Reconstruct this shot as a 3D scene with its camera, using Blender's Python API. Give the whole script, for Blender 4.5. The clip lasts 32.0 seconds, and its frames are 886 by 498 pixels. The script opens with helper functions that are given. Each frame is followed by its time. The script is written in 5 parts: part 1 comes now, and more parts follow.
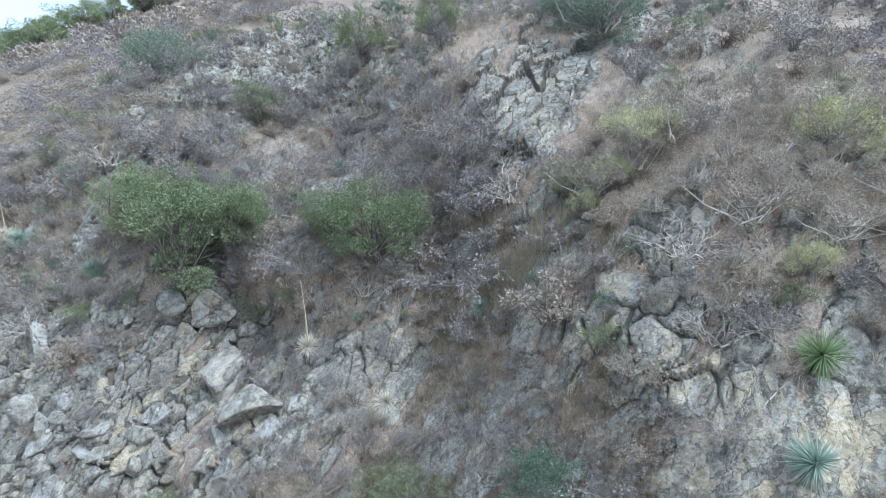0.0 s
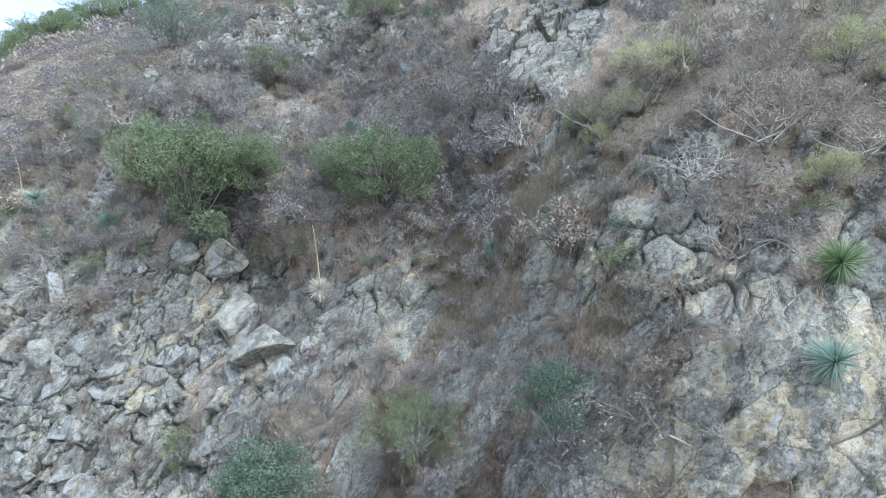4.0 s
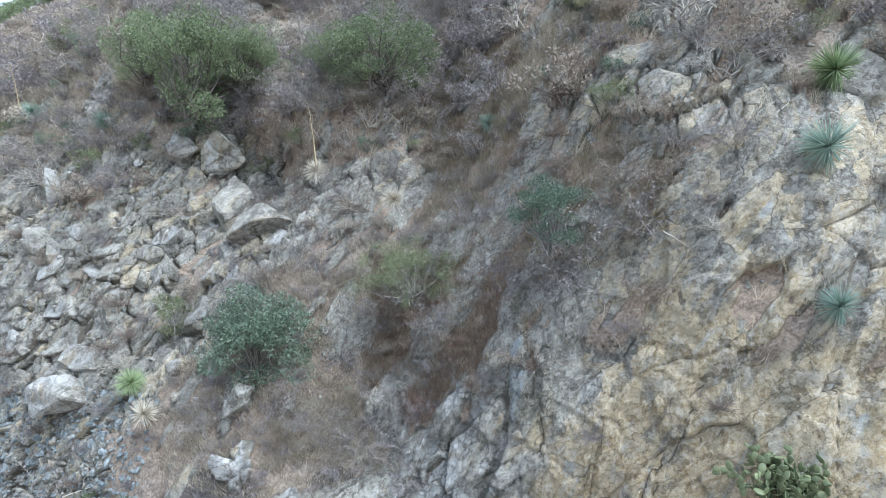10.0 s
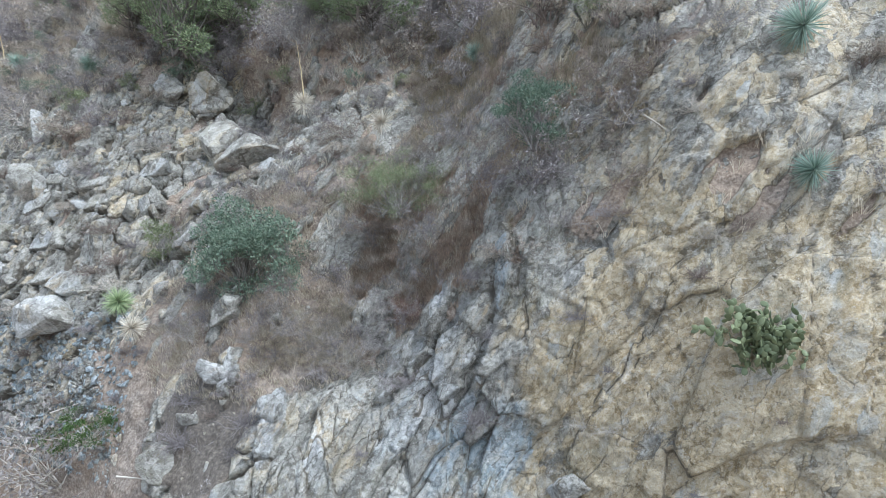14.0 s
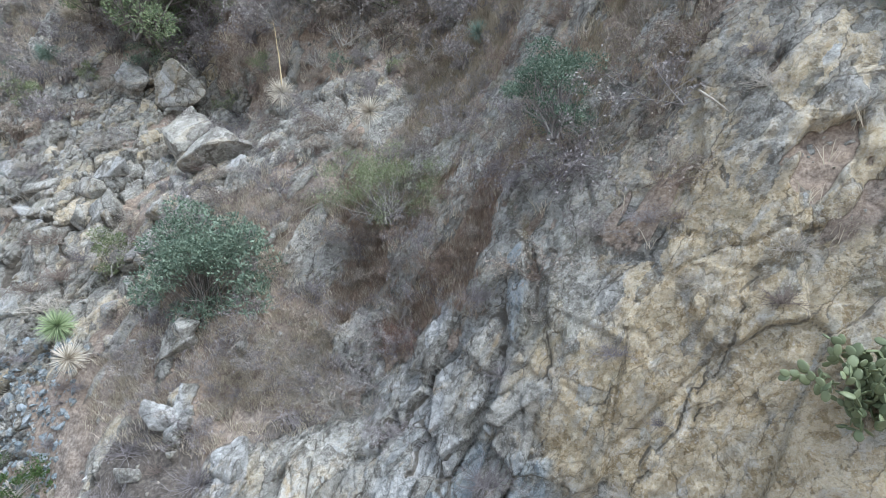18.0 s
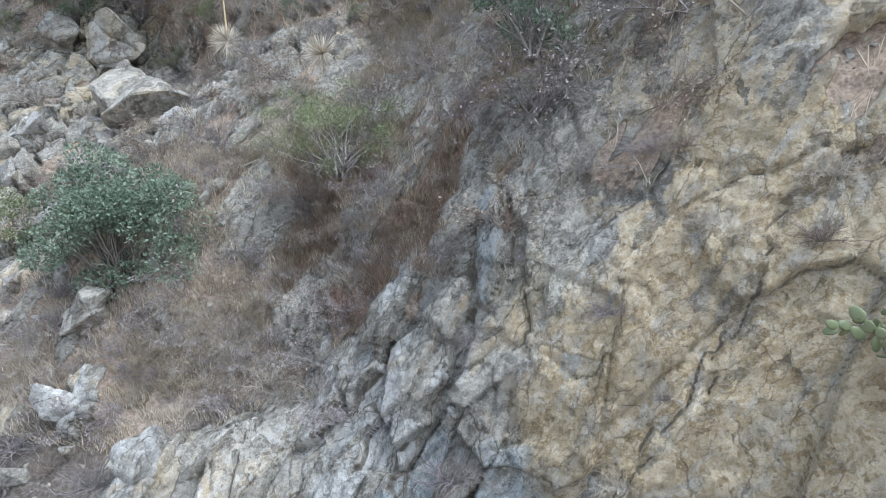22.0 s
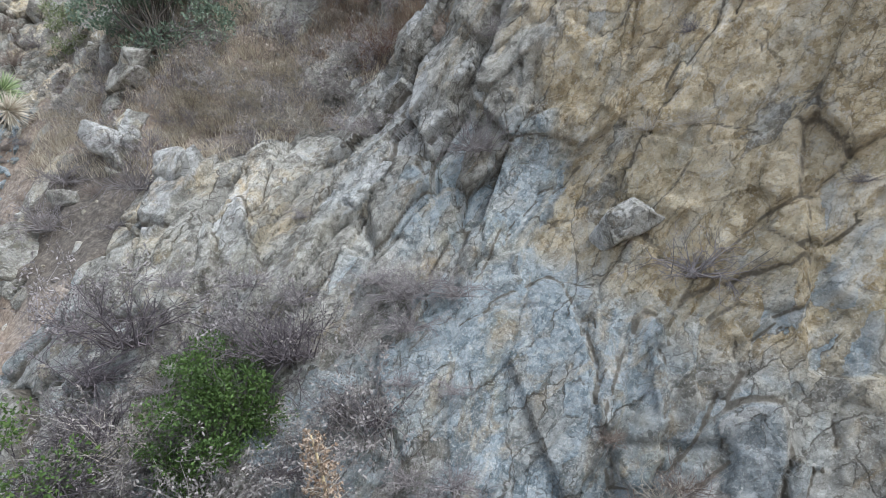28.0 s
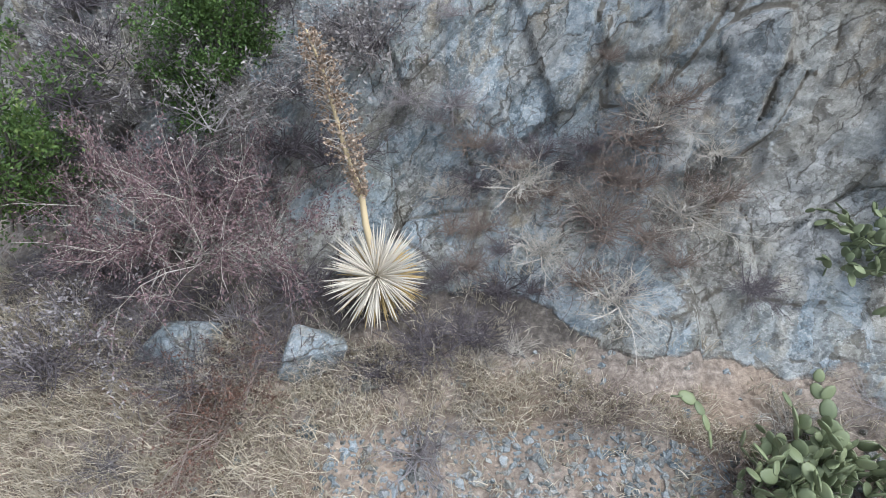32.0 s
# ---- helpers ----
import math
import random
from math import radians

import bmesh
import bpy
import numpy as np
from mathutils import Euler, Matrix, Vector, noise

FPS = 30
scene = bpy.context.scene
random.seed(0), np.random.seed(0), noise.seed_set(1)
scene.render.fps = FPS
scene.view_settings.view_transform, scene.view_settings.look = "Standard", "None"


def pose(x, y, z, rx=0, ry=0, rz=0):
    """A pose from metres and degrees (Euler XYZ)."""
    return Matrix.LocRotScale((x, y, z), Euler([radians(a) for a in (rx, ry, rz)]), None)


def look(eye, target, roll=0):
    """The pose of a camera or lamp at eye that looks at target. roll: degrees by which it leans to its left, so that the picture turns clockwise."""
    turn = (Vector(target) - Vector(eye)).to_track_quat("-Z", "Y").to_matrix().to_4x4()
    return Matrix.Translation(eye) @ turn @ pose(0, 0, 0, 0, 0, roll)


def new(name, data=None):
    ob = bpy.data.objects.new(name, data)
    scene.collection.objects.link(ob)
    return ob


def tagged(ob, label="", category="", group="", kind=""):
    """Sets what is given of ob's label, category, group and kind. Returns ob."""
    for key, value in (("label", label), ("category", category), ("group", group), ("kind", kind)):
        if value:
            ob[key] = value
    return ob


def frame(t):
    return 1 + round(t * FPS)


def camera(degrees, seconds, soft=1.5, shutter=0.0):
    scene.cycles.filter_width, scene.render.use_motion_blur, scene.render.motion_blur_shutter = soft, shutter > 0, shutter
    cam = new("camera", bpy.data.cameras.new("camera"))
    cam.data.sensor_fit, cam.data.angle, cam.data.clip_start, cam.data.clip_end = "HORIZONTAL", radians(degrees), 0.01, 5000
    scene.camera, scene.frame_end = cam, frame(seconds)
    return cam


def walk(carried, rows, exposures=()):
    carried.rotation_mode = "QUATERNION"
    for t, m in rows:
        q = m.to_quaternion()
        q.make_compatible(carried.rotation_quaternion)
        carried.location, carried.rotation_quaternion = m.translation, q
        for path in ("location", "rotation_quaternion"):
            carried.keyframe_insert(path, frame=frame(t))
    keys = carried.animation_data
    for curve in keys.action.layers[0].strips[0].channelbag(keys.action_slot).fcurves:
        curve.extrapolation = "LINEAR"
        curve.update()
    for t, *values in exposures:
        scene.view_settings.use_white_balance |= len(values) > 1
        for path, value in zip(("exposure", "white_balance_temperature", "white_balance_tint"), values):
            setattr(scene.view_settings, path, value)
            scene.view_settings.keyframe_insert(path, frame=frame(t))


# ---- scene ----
cam = camera(79.3, 32.0, soft=0.8)
EXPOSURE = 1.3
METRES, EYE, TILT, LEAN, TURN = 20.0, 19.4, 0.0, 0.0, 0.0
ROWS = [
    (0.0, 0.0, 0.0, 0.0, 0.0, 0.0, -0.0),
    (0.5, 0.0006, -0.0005, -0.0097, 0.06, -0.04, 0.02),
    (1.0, 0.001, -0.0015, -0.0201, 0.34, -0.04, 0.11),
    (1.5, 0.0014, -0.0018, -0.0324, 0.44, 0.02, 0.09),
    (2.0, 0.0023, -0.0013, -0.045, 0.38, 0.11, 0.1),
    (2.5, 0.0007, -0.0013, -0.0576, 0.11, -0.03, 0.12),
    (3.0, -0.0016, -0.0017, -0.0708, 0.19, -0.03, 0.21),
    (3.5, -0.0021, -0.0, -0.0868, 1.07, 0.13, 0.15),
    (5.5, -0.0048, 0.0038, -0.1548, 0.98, 0.24, -0.1),
    (6.0, -0.0049, 0.0032, -0.1712, 1.05, 0.15, -0.04),
    (6.5, -0.0025, 0.0033, -0.1905, 1.08, 0.14, -0.07),
    (7.0, -0.0015, 0.0022, -0.2089, 0.89, 0.09, -0.02),
    (7.5, -0.0001, 0.0019, -0.2279, 1.11, 0.15, 0.01),
    (8.0, 0.0014, 0.0013, -0.2458, 1.06, 0.17, 0.06),
    (8.5, 0.0014, 0.0015, -0.2624, 1.11, 0.21, 0.09),
    (9.0, 0.003, 0.0032, -0.2803, 0.95, 0.18, -0.06),
    (9.5, 0.0028, 0.0037, -0.2969, 1.08, 0.2, 0.0),
    (10.0, 0.0028, 0.0029, -0.3145, 1.02, 0.29, 0.04),
    (10.5, 0.0021, 0.0021, -0.3317, 0.92, 0.26, 0.13),
    (11.0, 0.0029, 0.0017, -0.3497, 0.85, 0.29, 0.09),
    (11.5, 0.0023, 0.0003, -0.3654, 0.67, 0.17, 0.21),
    (12.0, 0.004, -0.0002, -0.3819, 0.55, 0.28, 0.22),
    (12.5, 0.0068, -0.0008, -0.3996, 0.6, 0.35, 0.2),
    (13.0, 0.0074, -0.0022, -0.4159, 0.91, 0.33, 0.25),
    (13.5, 0.0083, -0.0021, -0.4294, 0.25, 0.34, 0.27),
    (14.0, 0.0097, -0.0037, -0.4362, 0.16, 0.31, 0.34),
    (14.5, 0.0118, -0.0059, -0.4388, 0.71, 0.43, 0.36),
    (16.5, 0.0136, 0.0319, -0.4331, 0.46, 0.5, 0.71),
    (17.0, 0.0112, 0.0577, -0.4298, 0.18, 0.53, 0.71),
    (17.5, 0.0119, 0.0885, -0.428, 0.35, 0.67, 0.72),
    (18.0, 0.0122, 0.1222, -0.425, 0.36, 0.67, 0.7),
    (18.5, 0.0136, 0.157, -0.4219, 0.07, 0.58, 0.63),
    (19.0, 0.0168, 0.1838, -0.4216, -0.08, 0.76, 0.36),
    (19.5, 0.0186, 0.1957, -0.4224, 0.41, 0.72, 0.55),
    (20.0, 0.0221, 0.2031, -0.4285, -0.83, 0.7, 0.67),
    (20.5, 0.0251, 0.2089, -0.435, -1.86, 0.68, 0.84),
    (21.0, 0.0275, 0.2112, -0.4432, -1.78, 0.71, 0.88),
    (21.5, 0.0294, 0.2117, -0.4531, -1.76, 0.61, 0.99),
    (22.0, 0.0319, 0.2122, -0.4672, -1.49, 0.66, 0.92),
    (22.5, 0.0318, 0.212, -0.4824, -1.52, 0.62, 1.04),
    (23.0, 0.0314, 0.2116, -0.5003, -1.5, 0.57, 1.09),
    (23.5, 0.0316, 0.2108, -0.5193, -1.29, 0.55, 1.1),
    (24.0, 0.0314, 0.2105, -0.5377, -1.23, 0.5, 1.11),
    (24.5, 0.0304, 0.2098, -0.5565, -1.22, 0.5, 1.14),
    (25.0, 0.0294, 0.2085, -0.5753, -1.21, 0.48, 1.16),
    (25.5, 0.0292, 0.2066, -0.5943, -1.02, 0.48, 1.17),
    (27.5, 0.0284, 0.2045, -0.6733, 0.62, 0.25, 1.3),
    (28.0, 0.0295, 0.2065, -0.6921, 1.61, 0.24, 1.07),
    (28.5, 0.0286, 0.2063, -0.7108, 1.68, 0.14, 1.19),
    (29.0, 0.0297, 0.2065, -0.7292, 1.88, 0.16, 1.08),
    (29.5, 0.03, 0.2053, -0.748, 1.45, 0.13, 1.12),
    (30.0, 0.0303, 0.2022, -0.7568, 0.96, -0.42, 1.21),
    (30.5, 0.0316, 0.1993, -0.7587, 1.32, -6.98, 1.22),
    (31.0, 0.0311, 0.1967, -0.7586, 1.37, -13.49, 1.26),
    (31.5, 0.0302, 0.1942, -0.758, 1.46, -19.99, 1.31),
    (32.0, 0.0296, 0.1926, -0.7572, 1.58, -26.54, 1.38),
]
walk(cam, [(t, pose(0, 0, EYE, TILT, LEAN, TURN) @ pose(METRES * x, METRES * y, METRES * z, 90 + pitch, roll, yaw)) for t, x, y, z, yaw, pitch, roll in ROWS],
     exposures=[(0.0, EXPOSURE, 5330.0, 3.0), (6.0, EXPOSURE + 0.09, 5400.0, 3.5), (10.0, EXPOSURE + 0.11, 5500.0, 4.5), (16.0, EXPOSURE + 0.08, 5600.0, 6.0), (21.0, EXPOSURE + 0.17, 5650.0, 7.0), (25.0, EXPOSURE + 0.01, 5750.0, 7.0), (29.0, EXPOSURE - 0.04, 5950.0, 7.5), (32.0, EXPOSURE - 0.06, 5800.0, 8.0)])

# ---- light: a bright, hazy sky and a veiled sun, high over the slope ----
SUN_UP, SUN_ROUND = 58.0, 125.0
world = bpy.data.worlds.new("sky")
scene.world = world
world.use_nodes = True
wn, wl = world.node_tree.nodes, world.node_tree.links
sky = wn.new("ShaderNodeTexSky")
sky.sky_type, sky.sun_disc = "NISHITA", False
sky.sun_elevation, sky.sun_rotation = radians(SUN_UP), radians(SUN_ROUND)
sky.air_density, sky.dust_density, sky.ozone_density = 1.0, 2.0, 1.0
haze = wn.new("ShaderNodeHueSaturation")
haze.inputs["Saturation"].default_value = 0.4
wl.new(sky.outputs[0], haze.inputs["Color"])
wl.new(haze.outputs[0], wn["Background"].inputs[0])
wn["Background"].inputs[1].default_value = 0.15
sun_lamp = bpy.data.lights.new("sun", "SUN")
sun_lamp.energy, sun_lamp.angle, sun_lamp.color = 1.35, radians(26), (1.0, 0.97, 0.93)
sun_way = Vector((math.sin(radians(SUN_ROUND)) * math.cos(radians(SUN_UP)), math.cos(radians(SUN_ROUND)) * math.cos(radians(SUN_UP)), math.sin(radians(SUN_UP))))
new("sun", sun_lamp).matrix_world = look(sun_way * 60, (0, 0, 0))


# ---- materials ----
def material(name, rough=0.85):
    m = bpy.data.materials.new(name)
    m.use_nodes = True
    b = m.node_tree.nodes["Principled BSDF"]
    b.inputs["Roughness"].default_value = rough
    b.inputs["Specular IOR Level"].default_value = 0.25
    return m, m.node_tree.nodes, m.node_tree.links, b


def node(nodes, kind, **values):
    n = nodes.new(kind)
    for key, v in values.items():
        n.inputs[key.replace("_", " ")].default_value = v
    return n


def noise_node(nodes, links, co, scale, detail=5.0, rough=0.6, warp=0.0):
    n = node(nodes, "ShaderNodeTexNoise", Scale=scale, Detail=detail, Roughness=rough, Distortion=warp)
    links.new(co, n.inputs["Vector"])
    return n.outputs["Fac"]


def ramp(nodes, links, fac, stops):
    r = nodes.new("ShaderNodeValToRGB")
    e = r.color_ramp.elements
    while len(e) < len(stops):
        e.new(0.5)
    for el, (p, c) in zip(e, stops):
        el.position, el.color = p, (*c, 1) if len(c) == 3 else c
    links.new(fac, r.inputs[0])
    return r.outputs[0]


def mix(nodes, links, fac, a, b, blend="MIX"):
    n = nodes.new("ShaderNodeMix")
    n.data_type, n.blend_type = "RGBA", blend
    for sock, v in ((n.inputs[0], fac), (n.inputs[6], a), (n.inputs[7], b)):
        if isinstance(v, (int, float)):
            sock.default_value = v
        elif isinstance(v, tuple):
            sock.default_value = (*v, 1)
        else:
            links.new(v, sock)
    return n.outputs[2]


def maths(nodes, links, op, a, b):
    n = nodes.new("ShaderNodeMath")
    n.operation = op
    for sock, v in zip(n.inputs, (a, b)):
        if isinstance(v, (int, float)):
            sock.default_value = v
        else:
            links.new(v, sock)
    return n.outputs[0]


def bump(nodes, links, bsdf, height, strength, distance, under=None):
    n = node(nodes, "ShaderNodeBump", Strength=strength, Distance=distance)
    links.new(height, n.inputs["Height"])
    if under is not None:
        links.new(under, n.inputs["Normal"])
    links.new(n.outputs[0], bsdf.inputs["Normal"])
    return n.outputs[0]


def joint_space(nodes, links, co, turn, scale):
    """The rock's own axes: along the joints, and across them."""
    n = nodes.new("ShaderNodeMapping")
    n.vector_type = "TEXTURE"
    n.inputs["Rotation"].default_value = (0, radians(turn), 0)
    n.inputs["Scale"].default_value = scale
    links.new(co, n.inputs["Vector"])
    return n.outputs[0]


def facets(nodes, links, co, turn, scale):
    """Broken faces along the joints: each cell a plane with a tilt of its own. Gives the height, the way from the cell's edge and a shade."""
    at = joint_space(nodes, links, co, turn, scale)
    cell = node(nodes, "ShaderNodeTexVoronoi", Scale=1.0)
    rim = node(nodes, "ShaderNodeTexVoronoi", Scale=1.0)
    rim.feature = "DISTANCE_TO_EDGE"
    off, tilt, dot = (nodes.new("ShaderNodeVectorMath") for _ in range(3))
    off.operation, tilt.operation, dot.operation = "SUBTRACT", "SUBTRACT", "DOT_PRODUCT"
    tilt.inputs[1].default_value = (0.5, 0.5, 0.5)
    links.new(at, cell.inputs["Vector"])
    links.new(at, rim.inputs["Vector"])
    links.new(at, off.inputs[0])
    links.new(cell.outputs["Position"], off.inputs[1])
    links.new(cell.outputs["Color"], tilt.inputs[0])
    links.new(off.outputs[0], dot.inputs[0])
    links.new(tilt.outputs[0], dot.inputs[1])
    shade = nodes.new("ShaderNodeSeparateColor")
    links.new(cell.outputs["Color"], shade.inputs[0])
    return maths(nodes, links, "ADD", dot.outputs["Value"], maths(nodes, links, "MULTIPLY", shade.outputs[1], 0.25)), rim.outputs["Distance"], shade.outputs[2]


def rock_colour(nodes, links, co, ochre, blue, pale):
    """Weathered rock: grey, tan, slate and bleached kinds in patches, broken along its joints, with lichen, rust and specks."""
    streak = joint_space(nodes, links, co, -58, (1.5, 1.0, 0.8))
    wob = node(nodes, "ShaderNodeTexNoise", Scale=1.9, Detail=5.0, Roughness=0.6)
    links.new(co, wob.inputs["Vector"])
    warp = nodes.new("ShaderNodeVectorMath")
    warp.operation = "MULTIPLY_ADD"
    links.new(wob.outputs["Color"], warp.inputs[0])
    warp.inputs[1].default_value = (0.42, 0.42, 0.42)
    links.new(co, warp.inputs[2])
    f1, e1, t1 = facets(nodes, links, warp.outputs[0], -60, (2.4, 1.2, 0.7))
    f2, e2, t2 = facets(nodes, links, warp.outputs[0], -64, (0.66, 0.5, 0.24))
    f3, e3, t3 = facets(nodes, links, warp.outputs[0], -40, (0.15, 0.14, 0.10))
    f4, e4, t4 = facets(nodes, links, warp.outputs[0], -55, (0.06, 0.055, 0.042))
    grain = noise_node(nodes, links, co, 11.0, 8.0, 0.76)
    speck = noise_node(nodes, links, co, 38.0, 5.0, 0.78)
    cloud = noise_node(nodes, links, streak, 0.9, 7.0, 0.65, 0.8)
    fine = noise_node(nodes, links, streak, 3.6, 8.0, 0.74, 0.4)
    add = lambda a, b: maths(nodes, links, "ADD", a, b)
    times = lambda a, b: maths(nodes, links, "MULTIPLY", a, b)
    about = lambda v, k: times(maths(nodes, links, "SUBTRACT", v, 0.5), k)
    tint = add(add(0.5, about(fine, 0.45)), add(add(about(t1, 0.1), about(t4, 0.26)), add(about(t2, 0.24), about(t3, 0.32))))
    grey = ramp(nodes, links, tint, [(0.30, (0.15, 0.14, 0.12)), (0.46, (0.255, 0.243, 0.212)), (0.68, (0.365, 0.352, 0.315))])
    tan = ramp(nodes, links, tint, [(0.28, (0.25, 0.19, 0.105)), (0.46, (0.39, 0.315, 0.20)), (0.68, (0.50, 0.425, 0.30))])
    slate = ramp(nodes, links, tint, [(0.28, (0.12, 0.15, 0.166)), (0.48, (0.2, 0.242, 0.265)), (0.70, (0.3, 0.335, 0.355))])
    white = ramp(nodes, links, tint, [(0.28, (0.205, 0.202, 0.19)), (0.46, (0.30, 0.297, 0.283)), (0.70, (0.42, 0.417, 0.40))])
    wave = add(about(cloud, 1.6), add(about(t1, 0.35), about(t2, 0.4)))
    sharp = lambda v, a, b, most=1.0: ramp(nodes, links, add(v, wave), [(a, (0, 0, 0)), (b, (most, most, most))])
    c = mix(nodes, links, sharp(ochre, 0.34, 0.7), grey, tan)
    c = mix(nodes, links, sharp(blue, 0.42, 0.85, 0.95), c, slate)
    c = mix(nodes, links, sharp(pale, 0.48, 0.76), c, white)
    rust = noise_node(nodes, links, streak, 1.5, 8.0, 0.72, 1.0)
    c = mix(nodes, links, ramp(nodes, links, rust, [(0.55, (0, 0, 0)), (0.68, (0.5, 0.5, 0.5))]), c, (0.38, 0.275, 0.14))
    bleach = noise_node(nodes, links, streak, 2.6, 9.0, 0.75, 0.6)
    c = mix(nodes, links, ramp(nodes, links, bleach, [(0.55, (0, 0, 0)), (0.61, (0.4, 0.4, 0.4))]), c, (0.48, 0.47, 0.44))
    moss = noise_node(nodes, links, co, 0.75, 9.0, 0.75, 0.5)
    c = mix(nodes, links, ramp(nodes, links, moss, [(0.54, (0, 0, 0)), (0.68, (0.5, 0.5, 0.5))]), c, (0.20, 0.185, 0.115))
    c = mix(nodes, links, ramp(nodes, links, grain, [(0.56, (0, 0, 0)), (0.62, (0.4, 0.4, 0.4))]), c, (0.52, 0.50, 0.46))
    c = mix(nodes, links, ramp(nodes, links, grain, [(0.37, (0.55, 0.55, 0.55)), (0.43, (0, 0, 0))]), c, (0.13, 0.115, 0.095))
    c = mix(nodes, links, ramp(nodes, links, speck, [(0.37, (0.5, 0.5, 0.5)), (0.44, (0, 0, 0))]), c, (0.12, 0.11, 0.095))
    c = mix(nodes, links, ramp(nodes, links, speck, [(0.56, (0, 0, 0)), (0.63, (0.5, 0.5, 0.5))]), c, (0.54, 0.53, 0.50))
    # shade painted dark into the open joints, which close here and there
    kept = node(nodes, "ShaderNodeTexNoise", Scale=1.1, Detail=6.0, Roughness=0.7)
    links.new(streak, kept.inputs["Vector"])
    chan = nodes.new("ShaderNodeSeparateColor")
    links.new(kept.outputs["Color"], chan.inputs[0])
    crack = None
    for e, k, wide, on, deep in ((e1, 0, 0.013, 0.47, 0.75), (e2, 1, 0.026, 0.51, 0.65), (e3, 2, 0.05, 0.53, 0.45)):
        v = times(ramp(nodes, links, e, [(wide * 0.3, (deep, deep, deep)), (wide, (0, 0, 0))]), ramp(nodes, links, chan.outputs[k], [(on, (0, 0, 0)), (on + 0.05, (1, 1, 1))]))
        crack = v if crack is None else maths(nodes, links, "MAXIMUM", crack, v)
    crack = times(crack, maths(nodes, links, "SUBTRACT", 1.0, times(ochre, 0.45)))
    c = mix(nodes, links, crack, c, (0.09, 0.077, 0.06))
    height = add(add(times(f1, 0.24), times(f2, 0.2)), add(add(times(f3, 0.09), times(f4, 0.03)), add(times(grain, 0.05), times(crack, -0.04))))
    return c, height, grain, speck


def hill_material():
    m, n, l, b = material("hillside", 0.92)
    co = n.new("ShaderNodeNewGeometry").outputs["Position"]
    zone = n.new("ShaderNodeAttribute")
    zone.attribute_name = "zone"
    sep = n.new("ShaderNodeSeparateColor")
    l.new(zone.outputs["Color"], sep.inputs[0])
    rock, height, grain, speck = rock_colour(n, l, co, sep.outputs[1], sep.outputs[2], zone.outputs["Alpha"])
    block = n.new("ShaderNodeAttribute")
    block.attribute_name = "block"
    parts = n.new("ShaderNodeSeparateColor")
    l.new(block.outputs["Color"], parts.inputs[0])
    tone = maths(n, l, "ADD", maths(n, l, "MULTIPLY", parts.outputs[1], 0.4), 0.86)
    rock = mix(n, l, 1.0, rock, tone, "MULTIPLY")
    # gaps darker: earth in them, and shade put into the colour
    rock = mix(n, l, ramp(n, l, maths(n, l, "ADD", parts.outputs[0], maths(n, l, "MULTIPLY", maths(n, l, "SUBTRACT", grain, 0.5), 0.7)), [(0.4, (0, 0, 0)), (0.65, (0.85, 0.85, 0.85))]), rock, (0.115, 0.098, 0.076))
    dirt_shade = noise_node(n, l, co, 14.0, 9.0, 0.75)
    blot = noise_node(n, l, co, 0.7, 6.0, 0.65)
    soil = ramp(n, l, dirt_shade, [(0.34, (0.09, 0.073, 0.06)), (0.5, (0.22, 0.182, 0.15)), (0.66, (0.40, 0.345, 0.29))])
    soil = mix(n, l, ramp(n, l, blot, [(0.42, (0, 0, 0)), (0.60, (0.75, 0.75, 0.75))]), soil, ramp(n, l, dirt_shade, [(0.34, (0.14, 0.098, 0.07)), (0.66, (0.40, 0.315, 0.235))]))
    dark_soil = ramp(n, l, dirt_shade, [(0.34, (0.045, 0.04, 0.034)), (0.5, (0.095, 0.082, 0.07)), (0.68, (0.2, 0.175, 0.145))])
    soil = mix(n, l, ramp(n, l, maths(n, l, "ADD", parts.outputs[2], maths(n, l, "MULTIPLY", maths(n, l, "SUBTRACT", blot, 0.5), 1.2)), [(0.4, (0, 0, 0)), (0.65, (0.9, 0.9, 0.9))]), soil, dark_soil)
    edge = maths(n, l, "ADD", sep.outputs[0], maths(n, l, "MULTIPLY", maths(n, l, "SUBTRACT", noise_node(n, l, co, 2.2, 7.0, 0.7), 0.5), 0.9))
    bare = ramp(n, l, edge, [(0.44, (0, 0, 0)), (0.54, (1, 1, 1))])
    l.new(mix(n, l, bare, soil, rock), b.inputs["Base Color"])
    low = bump(n, l, b, maths(n, l, "MULTIPLY", height, bare), 1.0, 1.0)
    low = bump(n, l, b, dirt_shade, 0.5, 0.04, low)
    bump(n, l, b, speck, 0.6, 0.02, low)
    return m


def stone_material(name, ochre, blue, pale):
    m, n, l, b = material(name, 0.9)
    co = n.new("ShaderNodeTexCoord").outputs["Object"]
    info = n.new("ShaderNodeObjectInfo").outputs["Random"]
    geo = n.new("ShaderNodeNewGeometry").outputs["Random Per Island"]
    off = n.new("ShaderNodeVectorMath")
    off.operation = "ADD"
    l.new(co, off.inputs[0])
    l.new(maths(n, l, "MULTIPLY", info, 40.0), off.inputs[1])
    val = lambda v: maths(n, l, "ADD", v, maths(n, l, "MULTIPLY", maths(n, l, "SUBTRACT", maths(n, l, "ADD", info, geo), 1.0), 0.35))
    c, fine, grain, speck = rock_colour(n, l, off.outputs[0], val(ochre), val(blue), val(pale))
    l.new(c, b.inputs["Base Color"])
    bump(n, l, b, speck, 0.5, 0.015, bump(n, l, b, fine, 0.9, 0.6))
    return m


